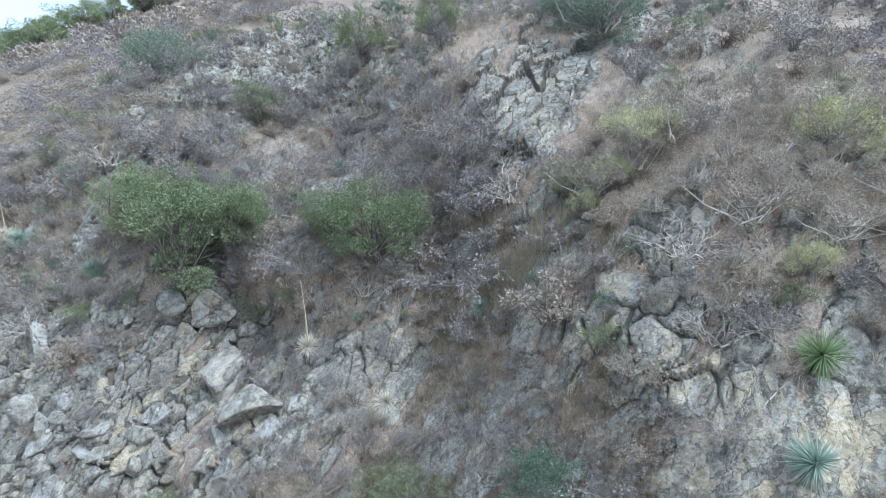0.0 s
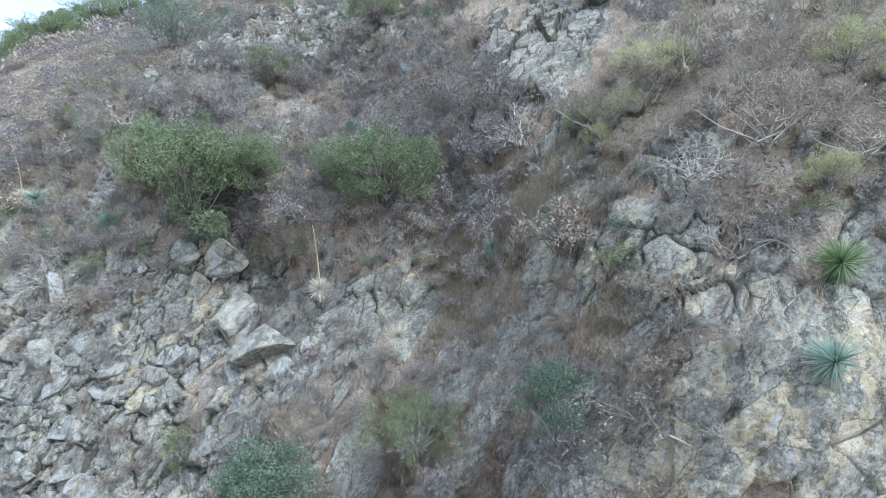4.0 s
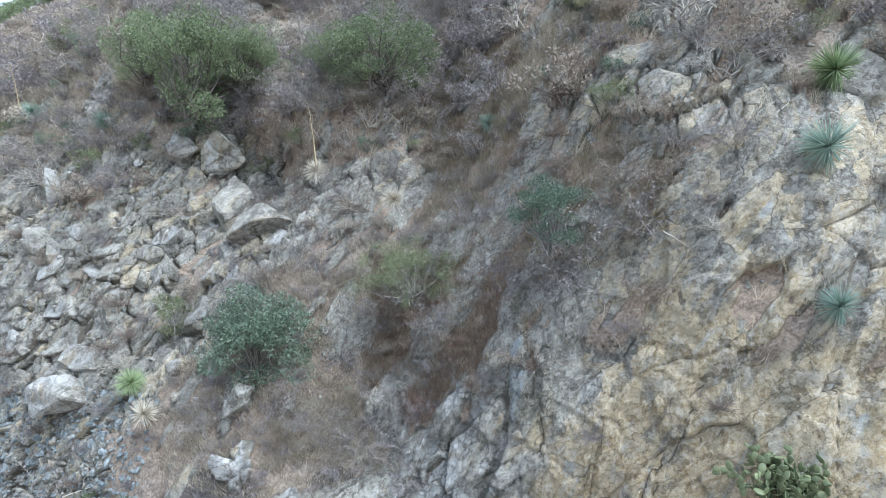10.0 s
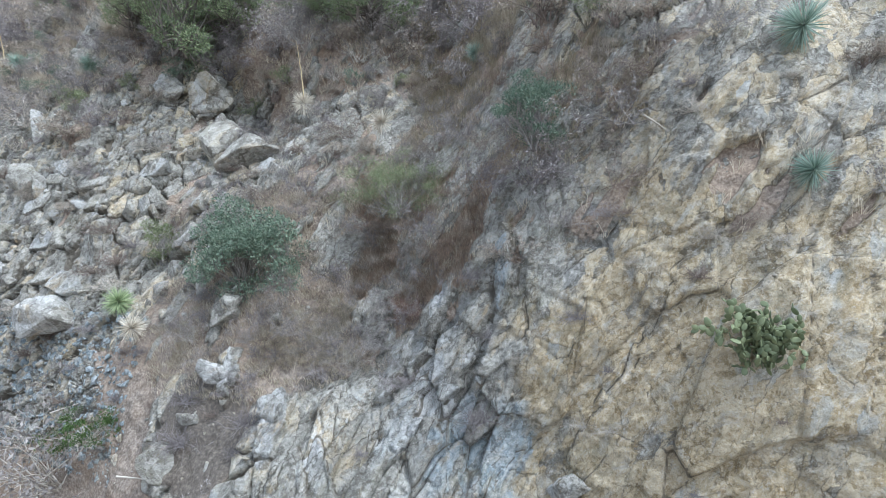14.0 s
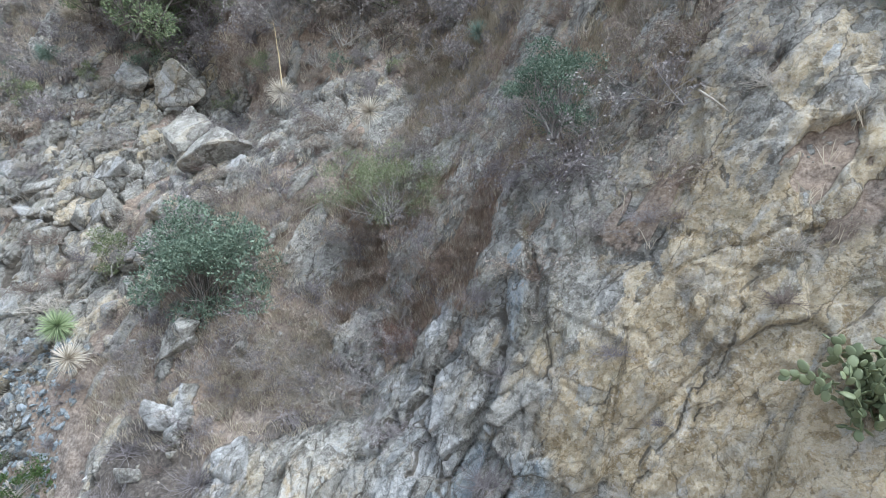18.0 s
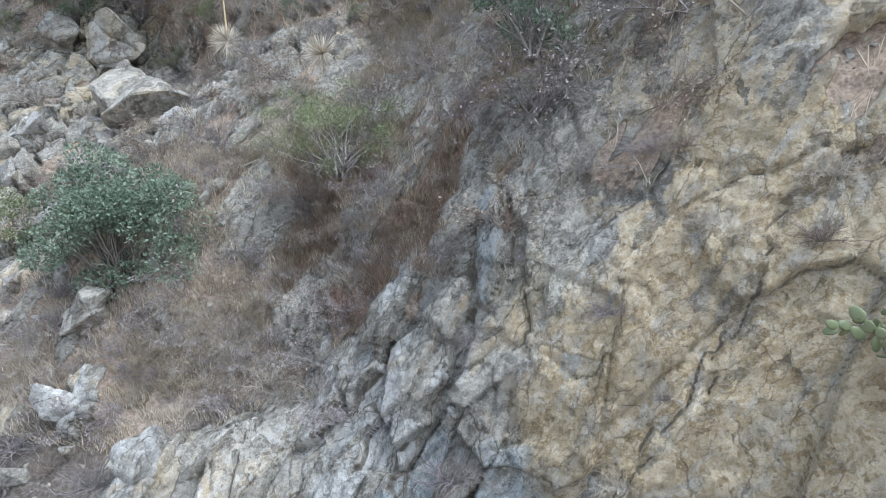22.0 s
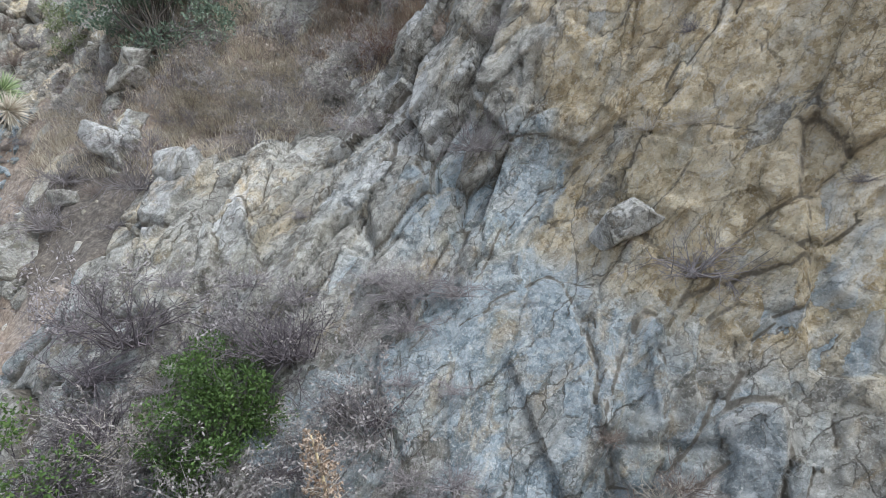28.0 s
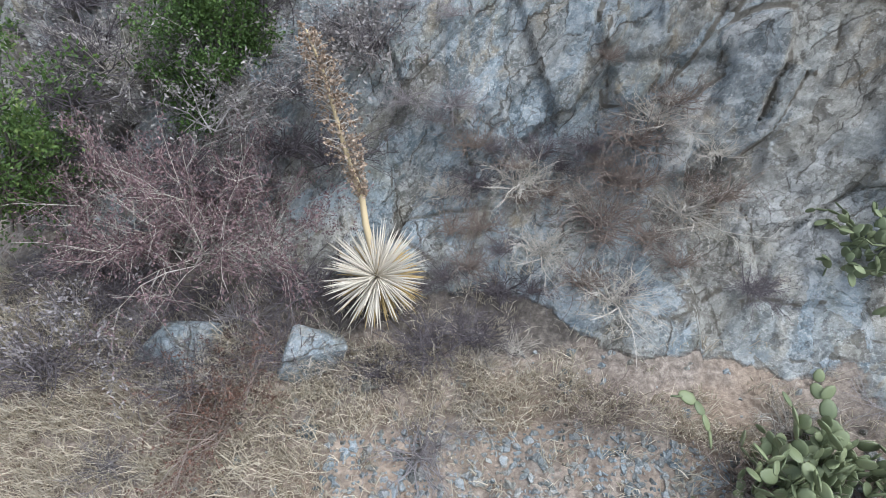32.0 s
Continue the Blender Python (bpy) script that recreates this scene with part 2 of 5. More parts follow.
def leaf_material(name, dark, light, rough=0.6, through_light=0.0, spot=None):
    """Leaves, blades and twigs: each island its own shade, with a slow drift over the plant."""
    m, n, l, b = material(name, rough)
    info = n.new("ShaderNodeObjectInfo").outputs["Random"]
    geo = n.new("ShaderNodeNewGeometry")
    slow = noise_node(n, l, geo.outputs["Position"], 1.3, 4.0, 0.6)
    f = maths(n, l, "ADD", maths(n, l, "MULTIPLY", geo.outputs["Random Per Island"], 0.55), maths(n, l, "MULTIPLY", slow, 0.45))
    f = maths(n, l, "ADD", f, maths(n, l, "MULTIPLY", maths(n, l, "SUBTRACT", info, 0.5), 0.3))
    stops = [(0.15, dark), (0.8, light)]
    if spot:
        stops.append((0.93, spot))
    c = ramp(n, l, f, stops)
    l.new(c, b.inputs["Base Color"])
    if through_light:
        t = n.new("ShaderNodeBsdfTranslucent")
        l.new(c, t.inputs["Color"])
        s = n.new("ShaderNodeMixShader")
        s.inputs[0].default_value = through_light
        l.new(b.outputs[0], s.inputs[1])
        l.new(t.outputs[0], s.inputs[2])
        l.new(s.outputs[0], n["Material Output"].inputs[0])
    return m


HILL = hill_material()
STONE = stone_material("grey_stone", 0.3, 0.2, 0.3)
STONE_WHITE = stone_material("white_stone", 0.1, 0.1, 0.55)
STONE_BLUE = stone_material("blue_grey_stone", 0.1, 0.85, -0.2)
LEAF_DARK = leaf_material("dark_green_leaf", (0.095, 0.13, 0.068), (0.34, 0.39, 0.22), 0.45, 0.3, (0.14, 0.17, 0.07))
LEAF_GREY = leaf_material("grey_green_leaf", (0.075, 0.115, 0.082), (0.25, 0.31, 0.225), 0.55, 0.2, (0.24, 0.27, 0.20))
LEAF_OLIVE = leaf_material("olive_leaf", (0.115, 0.14, 0.072), (0.30, 0.33, 0.19), 0.6, 0.2)
LEAF_YELLOW = leaf_material("yellow_green_leaf", (0.30, 0.30, 0.15), (0.62, 0.60, 0.37), 0.6, 0.25)
LEAF_BRIGHT = leaf_material("bright_green_leaf", (0.032, 0.062, 0.016), (0.10, 0.16, 0.045), 0.5, 0.25, (0.2, 0.25, 0.08))
LEAF_RED = leaf_material("withered_red_leaf", (0.085, 0.056, 0.06), (0.275, 0.188, 0.187), 0.8, 0.1)
LEAF_DUSK = leaf_material("dusky_dry_leaf", (0.155, 0.14, 0.138), (0.36, 0.328, 0.322), 0.85, 0.1)
LEAF_DRY = leaf_material("dry_grey_leaf", (0.165, 0.15, 0.142), (0.37, 0.34, 0.32), 0.85, 0.1)
LEAF_TAN = leaf_material("dry_tan_leaf", (0.21, 0.18, 0.15), (0.43, 0.375, 0.31), 0.85, 0.1)
TWIG = leaf_material("grey_twig", (0.14, 0.125, 0.12), (0.33, 0.305, 0.285), 0.85)
BARK = leaf_material("dark_bark", (0.085, 0.072, 0.062), (0.2, 0.178, 0.155), 0.9)
TWIG_DARK = leaf_material("dark_grey_twig", (0.12, 0.109, 0.109), (0.30, 0.272, 0.27), 0.9)
TWIG_DUSK = leaf_material("dusky_twig", (0.055, 0.047, 0.05), (0.17, 0.148, 0.155), 0.9)
TWIG_PALE = leaf_material("pale_twig", (0.28, 0.25, 0.215), (0.52, 0.48, 0.42), 0.85)
TWIG_RUST = leaf_material("rusty_twig", (0.125, 0.10, 0.088), (0.27, 0.215, 0.18), 0.85)
STRAW = leaf_material("dry_straw", (0.36, 0.315, 0.24), (0.68, 0.61, 0.49), 0.8, 0.3)
YUCCA_GREEN = leaf_material("yucca_green", (0.17, 0.24, 0.11), (0.43, 0.50, 0.29), 0.5, 0.1)
YUCCA_BLUE = leaf_material("yucca_blue_green", (0.18, 0.26, 0.215), (0.42, 0.51, 0.43), 0.5, 0.1)
YUCCA_DEAD = leaf_material("yucca_dead", (0.36, 0.31, 0.235), (0.68, 0.63, 0.535), 0.7, 0.1)
YUCCA_GOLD = leaf_material("yucca_gold", (0.27, 0.18, 0.07), (0.50, 0.38, 0.18), 0.7, 0.1)
STALK = leaf_material("flower_stalk", (0.34, 0.25, 0.12), (0.52, 0.42, 0.26), 0.75)
LEAF_RUST = leaf_material("rust_brown_leaf", (0.07, 0.04, 0.03), (0.19, 0.105, 0.075), 0.85)
LEAF_RUSSET = leaf_material("russet_dry_leaf", (0.19, 0.14, 0.105), (0.42, 0.325, 0.25), 0.85, 0.2)
LEAF_HAY = leaf_material("hay_coloured_leaf", (0.21, 0.18, 0.125), (0.46, 0.40, 0.29), 0.85, 0.2)
CAPSULE = leaf_material("seed_capsule", (0.16, 0.11, 0.075), (0.40, 0.31, 0.23), 0.85)
PAD = leaf_material("cactus_pad", (0.055, 0.075, 0.04), (0.20, 0.225, 0.12), 0.5, 0.0, (0.34, 0.38, 0.15))


# ---- numeric noise for the relief ----
def hash01(ix, iy, iz, seed):
    h = (ix.astype(np.int64) * 73856093) ^ (iy.astype(np.int64) * 19349663) ^ (iz.astype(np.int64) * 83492791) ^ (seed * 2654435761)
    h &= 0x7FFFFFFF
    h = ((h >> 13) ^ h) * 1274126177 & 0x7FFFFFFF
    h = ((h >> 16) ^ h) * 1911520717 & 0x7FFFFFFF
    return (h & 0xFFFFFF) / float(0x1000000)


def value_noise(p, seed):
    i = np.floor(p)
    f = p - i
    f = f * f * (3 - 2 * f)
    out = 0
    for dx in (0, 1):
        for dy in (0, 1):
            for dz in (0, 1):
                w = (f[:, 0] if dx else 1 - f[:, 0]) * (f[:, 1] if dy else 1 - f[:, 1]) * (f[:, 2] if dz else 1 - f[:, 2])
                out = out + w * hash01(i[:, 0] + dx, i[:, 1] + dy, i[:, 2] + dz, seed)
    return out - 0.5


def fbm(p, seed, octaves=4, gain=0.5):
    out, a = 0, 1.0
    for k in range(octaves):
        out = out + a * value_noise(p * 2.03 ** k + 17.3 * k, seed + k)
        a *= gain
    return out


def blocks(p, seed, tilt, soft_edge=0.1):
    """Broken rock: each cell a tilted face at a height of its own. Returns the height, the distance from the cell's edge and the block's own shade."""
    i = np.floor(p)
    best, second = np.full(len(p), 9.0), np.full(len(p), 9.0)
    height, other, tone = np.zeros(len(p)), np.zeros(len(p)), np.zeros(len(p))
    for dx in (-1, 0, 1):
        for dy in (-1, 0, 1):
            for dz in (-1, 0, 1):
                jx, jy, jz = i[:, 0] + dx, i[:, 1] + dy, i[:, 2] + dz
                vx = p[:, 0] - jx - hash01(jx, jy, jz, seed)
                vy = p[:, 1] - jy - hash01(jx, jy, jz, seed + 1)
                vz = p[:, 2] - jz - hash01(jx, jy, jz, seed + 2)
                d = vx * vx + vy * vy + vz * vz
                h = hash01(jx, jy, jz, seed + 3) - 0.5 + tilt * ((hash01(jx, jy, jz, seed + 4) - 0.5) * vx + (hash01(jx, jy, jz, seed + 5) - 0.5) * vz)
                near = d < best
                next_best = ~near & (d < second)
                other = np.where(near, height, np.where(next_best, h, other))
                second = np.where(near, best, np.where(next_best, d, second))
                height = np.where(near, h, height)
                tone = np.where(near, hash01(jx, jy, jz, seed + 6), tone)
                best = np.where(near, d, best)
    edge = np.sqrt(second) - np.sqrt(best)
    k = 0.5 + 0.5 * smooth(0, soft_edge, edge)
    return height * k + other * (1 - k), edge, tone


def smooth(a, b, v):
    t = np.clip((v - a) / (b - a), 0, 1)
    return t * t * (3 - 2 * t)


# ---- the shape of the hillside ----
def soft(v, w):
    return w * np.logaddexp(0, v / w)


# swells (towards the valley, minus) and gullies (into the hill, plus): x, height, half width, half height, depth
SWELLS = [(-9.0, 11.0, 1.6, 1.8, 0.95), (-7.6, 13.6, 2.2, 2.4, 0.75), (-4, 2, 4.5, 4.5, -2.79), (-4, 24, 4.5, 4.5, 1.98), (6, 16, 2.2, 4.5, -1.29), (-6, 16, 4.5, 2.2, 1.95), (0, 18, 2.2, 4.5, 3.13), (-2, 10, 2.2, 4.5, 1.51),
          (-16, 26, 4.5, 4.5, -2.61), (2, 6, 2.2, 2.2, 0.87), (-6, 26, 4.5, 4.5, 2.37), (-8, 16, 2.2, 2.2, 1.72), (8, 22, 2.2, 4.5, -1.06)]
FOOT = 2.2


def face_y(x, z):
    """How far back the slope lies at a height."""
    x = 14 - soft(14 - x, 1.5)
    r = soft(x - 1, 2.0)
    y = (10.96 - 0.326 * x + 0.1014 * z + 0.378 * soft(z - 8, 2.0) + 0.188 * soft(z - 15, 2.0) + 0.823 * soft(z - 27, 3.0)
         + 0.116 * soft(-(x + 12), 3.0) - 0.173 * r + 0.0171 * r * soft(np.minimum(z, 60) - 18, 2.0))
    for cx, cz, w, h, d in SWELLS:
        y = y + d * np.exp(-((x - cx) / w) ** 2 - ((z - cz) / h) ** 2)
    return y


FOOT_Q = np.concatenate([np.linspace(0, 12, 241), np.geomspace(12.5, 900, 120)])
FOOT_A = np.radians(np.interp(FOOT_Q, [0, 0.7, 1.6, 3.0, 6, 20, 60, 100], [68, 42, 36, 24, 14, 7, 1.0, 0.0]))
FOOT_DZ = np.concatenate([[0], np.cumsum(np.diff(FOOT_Q) * np.sin(FOOT_A[1:]))])
FOOT_DY = np.concatenate([[0], np.cumsum(np.diff(FOOT_Q) * np.cos(FOOT_A[1:]))])


def hill_point(x, s):
    """The slope before its rocks: s is the height above the foot, or minus the way out from it."""
    up = np.maximum(s, FOOT)
    q = np.maximum(FOOT - s, 0)
    top = 62.5 + 32 * smooth(-77, -58, x)
    z = top - soft(top - up, 1.5) - np.interp(q, FOOT_Q, FOOT_DZ)
    return np.stack([x, face_y(x, up) - np.interp(q, FOOT_Q, FOOT_DY), z], -1)


def rotated(x, z, cx, cz, rx, rz, deg):
    c, s = math.cos(radians(deg)), math.sin(radians(deg))
    u, v = (x - cx) * c + (z - cz) * s, -(x - cx) * s + (z - cz) * c
    return np.sqrt((u / rx) ** 2 + (v / rz) ** 2)


# outcrops of bare rock on the slope: x, height, half length, half height, degrees
OUTCROPS = [(-12.8, 6.9, 3.0, 1.7, 0), (-12.8, 12.4, 7.0, 4.8, 0), (-9.2, 16.2, 3.2, 2.0, 10), (-4.8, 14.4, 3.6, 1.6, 22), (-1.9, 15.5, 1.2, 1.5, 70), (-2.8, 10.9, 0.9, 0.7, 50),
            (2.7, 16.0, 0.9, 2.4, -20), (5.6, 17.1, 2.3, 1.5, -15), (-10.8, 31.0, 5.2, 4.2, 0), (3.8, 27.4, 2.7, 5.2, -18), (10.2, 29.2, 1.6, 2.2, 0),
            (-14.8, 23.0, 1.2, 0.9, 0), (-6.6, 6.2, 0.9, 1.3, 0), (-1.5, 27.5, 1.0, 0.8, 0), (-1.5, 9.0, 0.5, 0.8, -20), (1.5, 10.8, 0.35, 1.1, -10), (-5.3, 7.6, 0.35, 0.6, 0)]
# soil and brush on the rock: the same
POCKETS = [(-5.9, 6.4, 1.1, 1.3, 0), (-7.8, 9.4, 1.2, 0.7, 0), (-12.6, 15.6, 1.8, 0.6, 0), (0.3, 9.5, 0.2, 0.7, -20), (0.93, 10.1, 0.28, 0.45, 0), (-0.8, 9.3, 0.35, 0.55, 0), (-4.9, 7.2, 0.3, 0.8, -15)]

# patches where the soil is darker: the same
DARK_SOIL = [(-2.4, 1.25, 2.4, 0.55, 0), (0.9, 1.05, 1.3, 0.3, 0), (-5.9, 6.3, 1.4, 1.5, 0), (-2.9, 7.4, 0.7, 0.3, 0)]


def bare_rock(x, z):
    edge = np.interp(x, [-9, -6.4, -5.4, -4.9, -4.6, -4, -2.2, -0.6, 0.4, 1.2, 2.0, 2.6, 3.6, 4.5, 5.2, 6.5, 8, 12, 16], [3.0, 3.6, 4.2, 5.0, 6.9, 7.3, 7.6, 8.6, 10.3, 9.9, 10.6, 12.2, 12.9, 13.4, 15.2, 15.6, 16.2, 17.0, 17.0])
    r = smooth(-0.5, 0.5, (edge - z) / 0.8) * smooth(-11, -8, x)
    r = np.maximum(r, 0.9 * smooth(-9.5, -11, x) * smooth(8.6, 10, z) * smooth(18, 16, z))
    for o in OUTCROPS:
        r = np.maximum(r, smooth(1.25, 0.75, rotated(x, z, *o)))
    for o in POCKETS:
        r = r * (1 - smooth(1.25, 0.7, rotated(x, z, *o)))
    return r * smooth(0.9, 1.5, z + 0.12 * x)


def rubble(x, z):
    """Where the rock lies in loose blocks."""
    r = smooth(-3.2, -6.0, x + 0.25 * (z - 10)) * smooth(21, 18, z)
    r = np.maximum(r, 0.75 * smooth(13.0, 16.0, z - 0.15 * x))
    r = r * (1 - smooth(1.4, 1.0, rotated(x, z, 4.2, 27.2, 2.8, 4.6, -25)))
    return np.maximum(r, smooth(1.2, 0.8, rotated(x, z, -10.8, 31, 6, 5, 0)))


# the great joints of the cliff: x, height along each; then depth, half width, and how far the lower right side stands proud
JOINTS = [([(2.1, 10.4), (2.0, 8.8), (1.5, 8.1), (1.2, 7.0)], 0.25, 0.09, 0.35), ([(3.0, 10.2), (3.5, 10.6), (4.0, 11.2)], 0.2, 0.06, -0.1), ([(2.1, 10.2), (2.6, 10.2), (3.0, 10.2), (3.4, 10.1)], 0.16, 0.05, -0.12),
          ([(2.0, 8.8), (2.3, 8.3), (2.8, 8.5), (3.1, 9.0)], 0.14, 0.07, 0.12), ([(5.0, 10.5), (4.3, 9.1), (3.8, 8.2), (3.4, 7.7), (3.0, 7.0), (2.7, 6.3)], 0.3, 0.1, 0.3),
          ([(3.2, 7.4), (3.6, 7.0), (4.1, 6.8), (4.5, 6.3)], 0.12, 0.06, -0.15), ([(0.6, 9.4), (0.0, 8.5), (-0.4, 7.4), (-0.9, 6.9)], 0.3, 0.1, 0.25), ([(1.5, 9.6), (0.9, 8.1), (0.4, 7.0)], 0.25, 0.09, 0.1),
          ([(-5.5, 7.8), (-4.5, 5.9)], 0.5, 0.2, 0.6)]
JOINTS += [([(2.25, 4.6), (2.2, 3.6), (2.1, 2.6)], 0.25, 0.1, 0.1), ([(0.4, 4.5), (1.2, 4.75), (2.2, 4.6)], 0.2, 0.07, 0.1), ([(-0.9, 5.9), (-0.1, 5.6), (0.1, 4.9)], 0.2, 0.07, 0.12), ([(5.2, 6.3), (4.5, 5.7), (3.9, 5.2), (3.3, 4.9)], 0.35, 0.1, -0.35), ([(4.2, 8.5), (4.5, 8.6), (5.0, 9.0)], 0.25, 0.09, -0.2),
           ([(2.6, 6.3), (3.1, 5.4), (3.4, 5.1)], 0.25, 0.1, -0.1), ([(2.3, 6.7), (1.3, 5.8), (0.7, 5.1)], 0.18, 0.07, -0.12),
           ([(2.1, 2.9), (2.7, 3.0), (3.1, 3.5), (3.7, 4.5), (4.3, 5.0)], 0.3, 0.1, -0.25), ([(2.9, 1.8), (3.6, 2.7), (4.0, 3.2), (4.4, 4.1)], 0.22, 0.08, 0.15),
           ([(3.1, 1.2), (3.7, 1.3), (4.2, 1.3)], 0.25, 0.08, -0.3), ([(3.6, 2.0), (3.7, 1.6)], 0.15, 0.07, 0.1)]

# single bodies of rock that stand out of the cliff: x, height, half length, half width, degrees, rise, pale, blue
BODIES = [(1.6, 10.2, 0.95, 0.24, 84, 0.3, 0.5, 0.8), (-0.1, 8.9, 1.4, 0.27, 64, 0.35, 0.8, 0.6), (0.65, 8.4, 1.55, 0.4, 67, 0.3, 0.6, 0.1), (-3.9, 6.5, 0.75, 0.42, 80, 0.4, 0.95, 0.3),
          (-3.3, 5.3, 0.95, 0.5, 92, 0.35, 0.3, 0.1), (-2.45, 5.2, 1.0, 0.36, 104, 0.25, 0.55, 0.3), (1.3, 3.7, 1.45, 0.85, 72, 0.13, 0.1, 1.0), (3.35, 3.05, 1.05, 0.36, 58, 0.12, 0.55, 0.8),
          (2.6, 3.8, 1.0, 0.38, 78, 0.16, 0.2, 0.8), (-1.5, 9.0, 0.7, 0.36, 70, 0.35, 0.6, 0.3), (-5.3, 7.5, 0.7, 0.2, 96, 0.3, 0.9, 0.2), (-0.9, 6.6, 1.2, 0.4, 62, 0.2, 0.4, 0.4)]


def bodies(x, z, p):
    """How far each body rises, the gap round it, and its kind of rock."""
    jag = blocks(p * np.array([2.1, 1.0, 1.5]), 151, 1.2, 0.03)[0]
    wx, wz = x + 0.16 * fbm(p * 1.2, 141, 3, 0.45) + 0.2 * jag, z + 0.22 * fbm(p * 1.2, 145, 3, 0.45) - 0.16 * jag
    shut = smooth(-0.25, 0.05, fbm(p * 1.3, 149, 3))
    rise, gap, inside, kind = np.zeros(len(x)), np.zeros(len(x)), np.zeros(len(x)), np.zeros((len(x), 2))
    for bx, bz, long, wide, turn, up, pale, blue in BODIES:
        c, s = math.cos(radians(turn)), math.sin(radians(turn))
        u, v = ((wx - bx) * c + (wz - bz) * s) / long, (-(wx - bx) * s + (wz - bz) * c) / wide
        r = (np.abs(u) ** 1.5 + np.abs(v) ** 1.5) ** (1 / 1.5)
        own = smooth(1.03, 0.97 - 0.02 / wide, r)
        rise = np.maximum(rise, 0.55 * up * own * (1 - 0.6 * v))
        gap = np.maximum(gap * (1 - own), shut * np.exp(-((r - 1.03) * wide / 0.022) ** 2))
        inside = np.maximum(inside, own)
        kind = kind * (1 - own[:, None]) + own[:, None] * np.array([pale, blue])
    return rise, gap, inside, kind


def jointed(x, z):
    """Clefts along the great joints, with the rock on one side standing proud of the other."""
    out, cleft = np.zeros(len(x)), np.zeros(len(x))
    for line, depth, wide, proud in JOINTS:
        near, side, past = np.full(len(x), 99.0), np.zeros(len(x)), np.zeros(len(x))
        for (ax, az), (bx, bz) in zip(line[:-1], line[1:]):
            ux, uz = bx - ax, bz - az
            k = ((x - ax) * ux + (z - az) * uz) / (ux * ux + uz * uz)
            over = np.maximum(np.maximum(-k, k - 1), 0) * math.hypot(ux, uz)
            k = np.clip(k, 0, 1)
            dx, dz = x - ax - k * ux, z - az - k * uz
            d = np.hypot(dx, dz)
            turn = np.sign(ux * dz - uz * dx) * (1 if uz < 0 else -1)
            side, past = np.where(d < near, turn, side), np.where(d < near, over, past)
            near = np.minimum(near, d)
        cleft = np.maximum(cleft, np.exp(-(near / (0.05 * wide + 0.02)) ** 2))
        out += -0.16 * depth * np.exp(-(near / 0.035) ** 2) + 0.2 * proud * np.exp(-near / 1.6 - (past / 0.2) ** 2) * smooth(0, 0.03, near) * np.where(side > 0, 0.7, -0.3)
    return out, cleft


def steps(spans):
    out = [spans[0][0]]
    for end, size in spans[1:]:
        n = max(1, int(round(abs(end - out[-1]) / size)))
        out += list(np.linspace(out[-1], end, n + 1)[1:])
    return np.array(out)


BASE_X = steps([(-900, 0), (-300, 100), (-120, 20), (-60, 2.0), (-26, 0.6), (-16, 0.16), (-6, 0.052), (6.5, 0.035), (11, 0.06), (16, 0.2), (40, 2.0), (120, 10), (300, 60), (900, 200)])
BASE_S = steps([(-900, 0), (-200, 90), (-60, 14), (-12, 2.0), (-4, 0.25), (0, 0.06), (2.2, 0.04), (7.5, 0.032), (14, 0.04), (22, 0.06), (34, 0.1), (60, 0.7), (110, 4.0)])


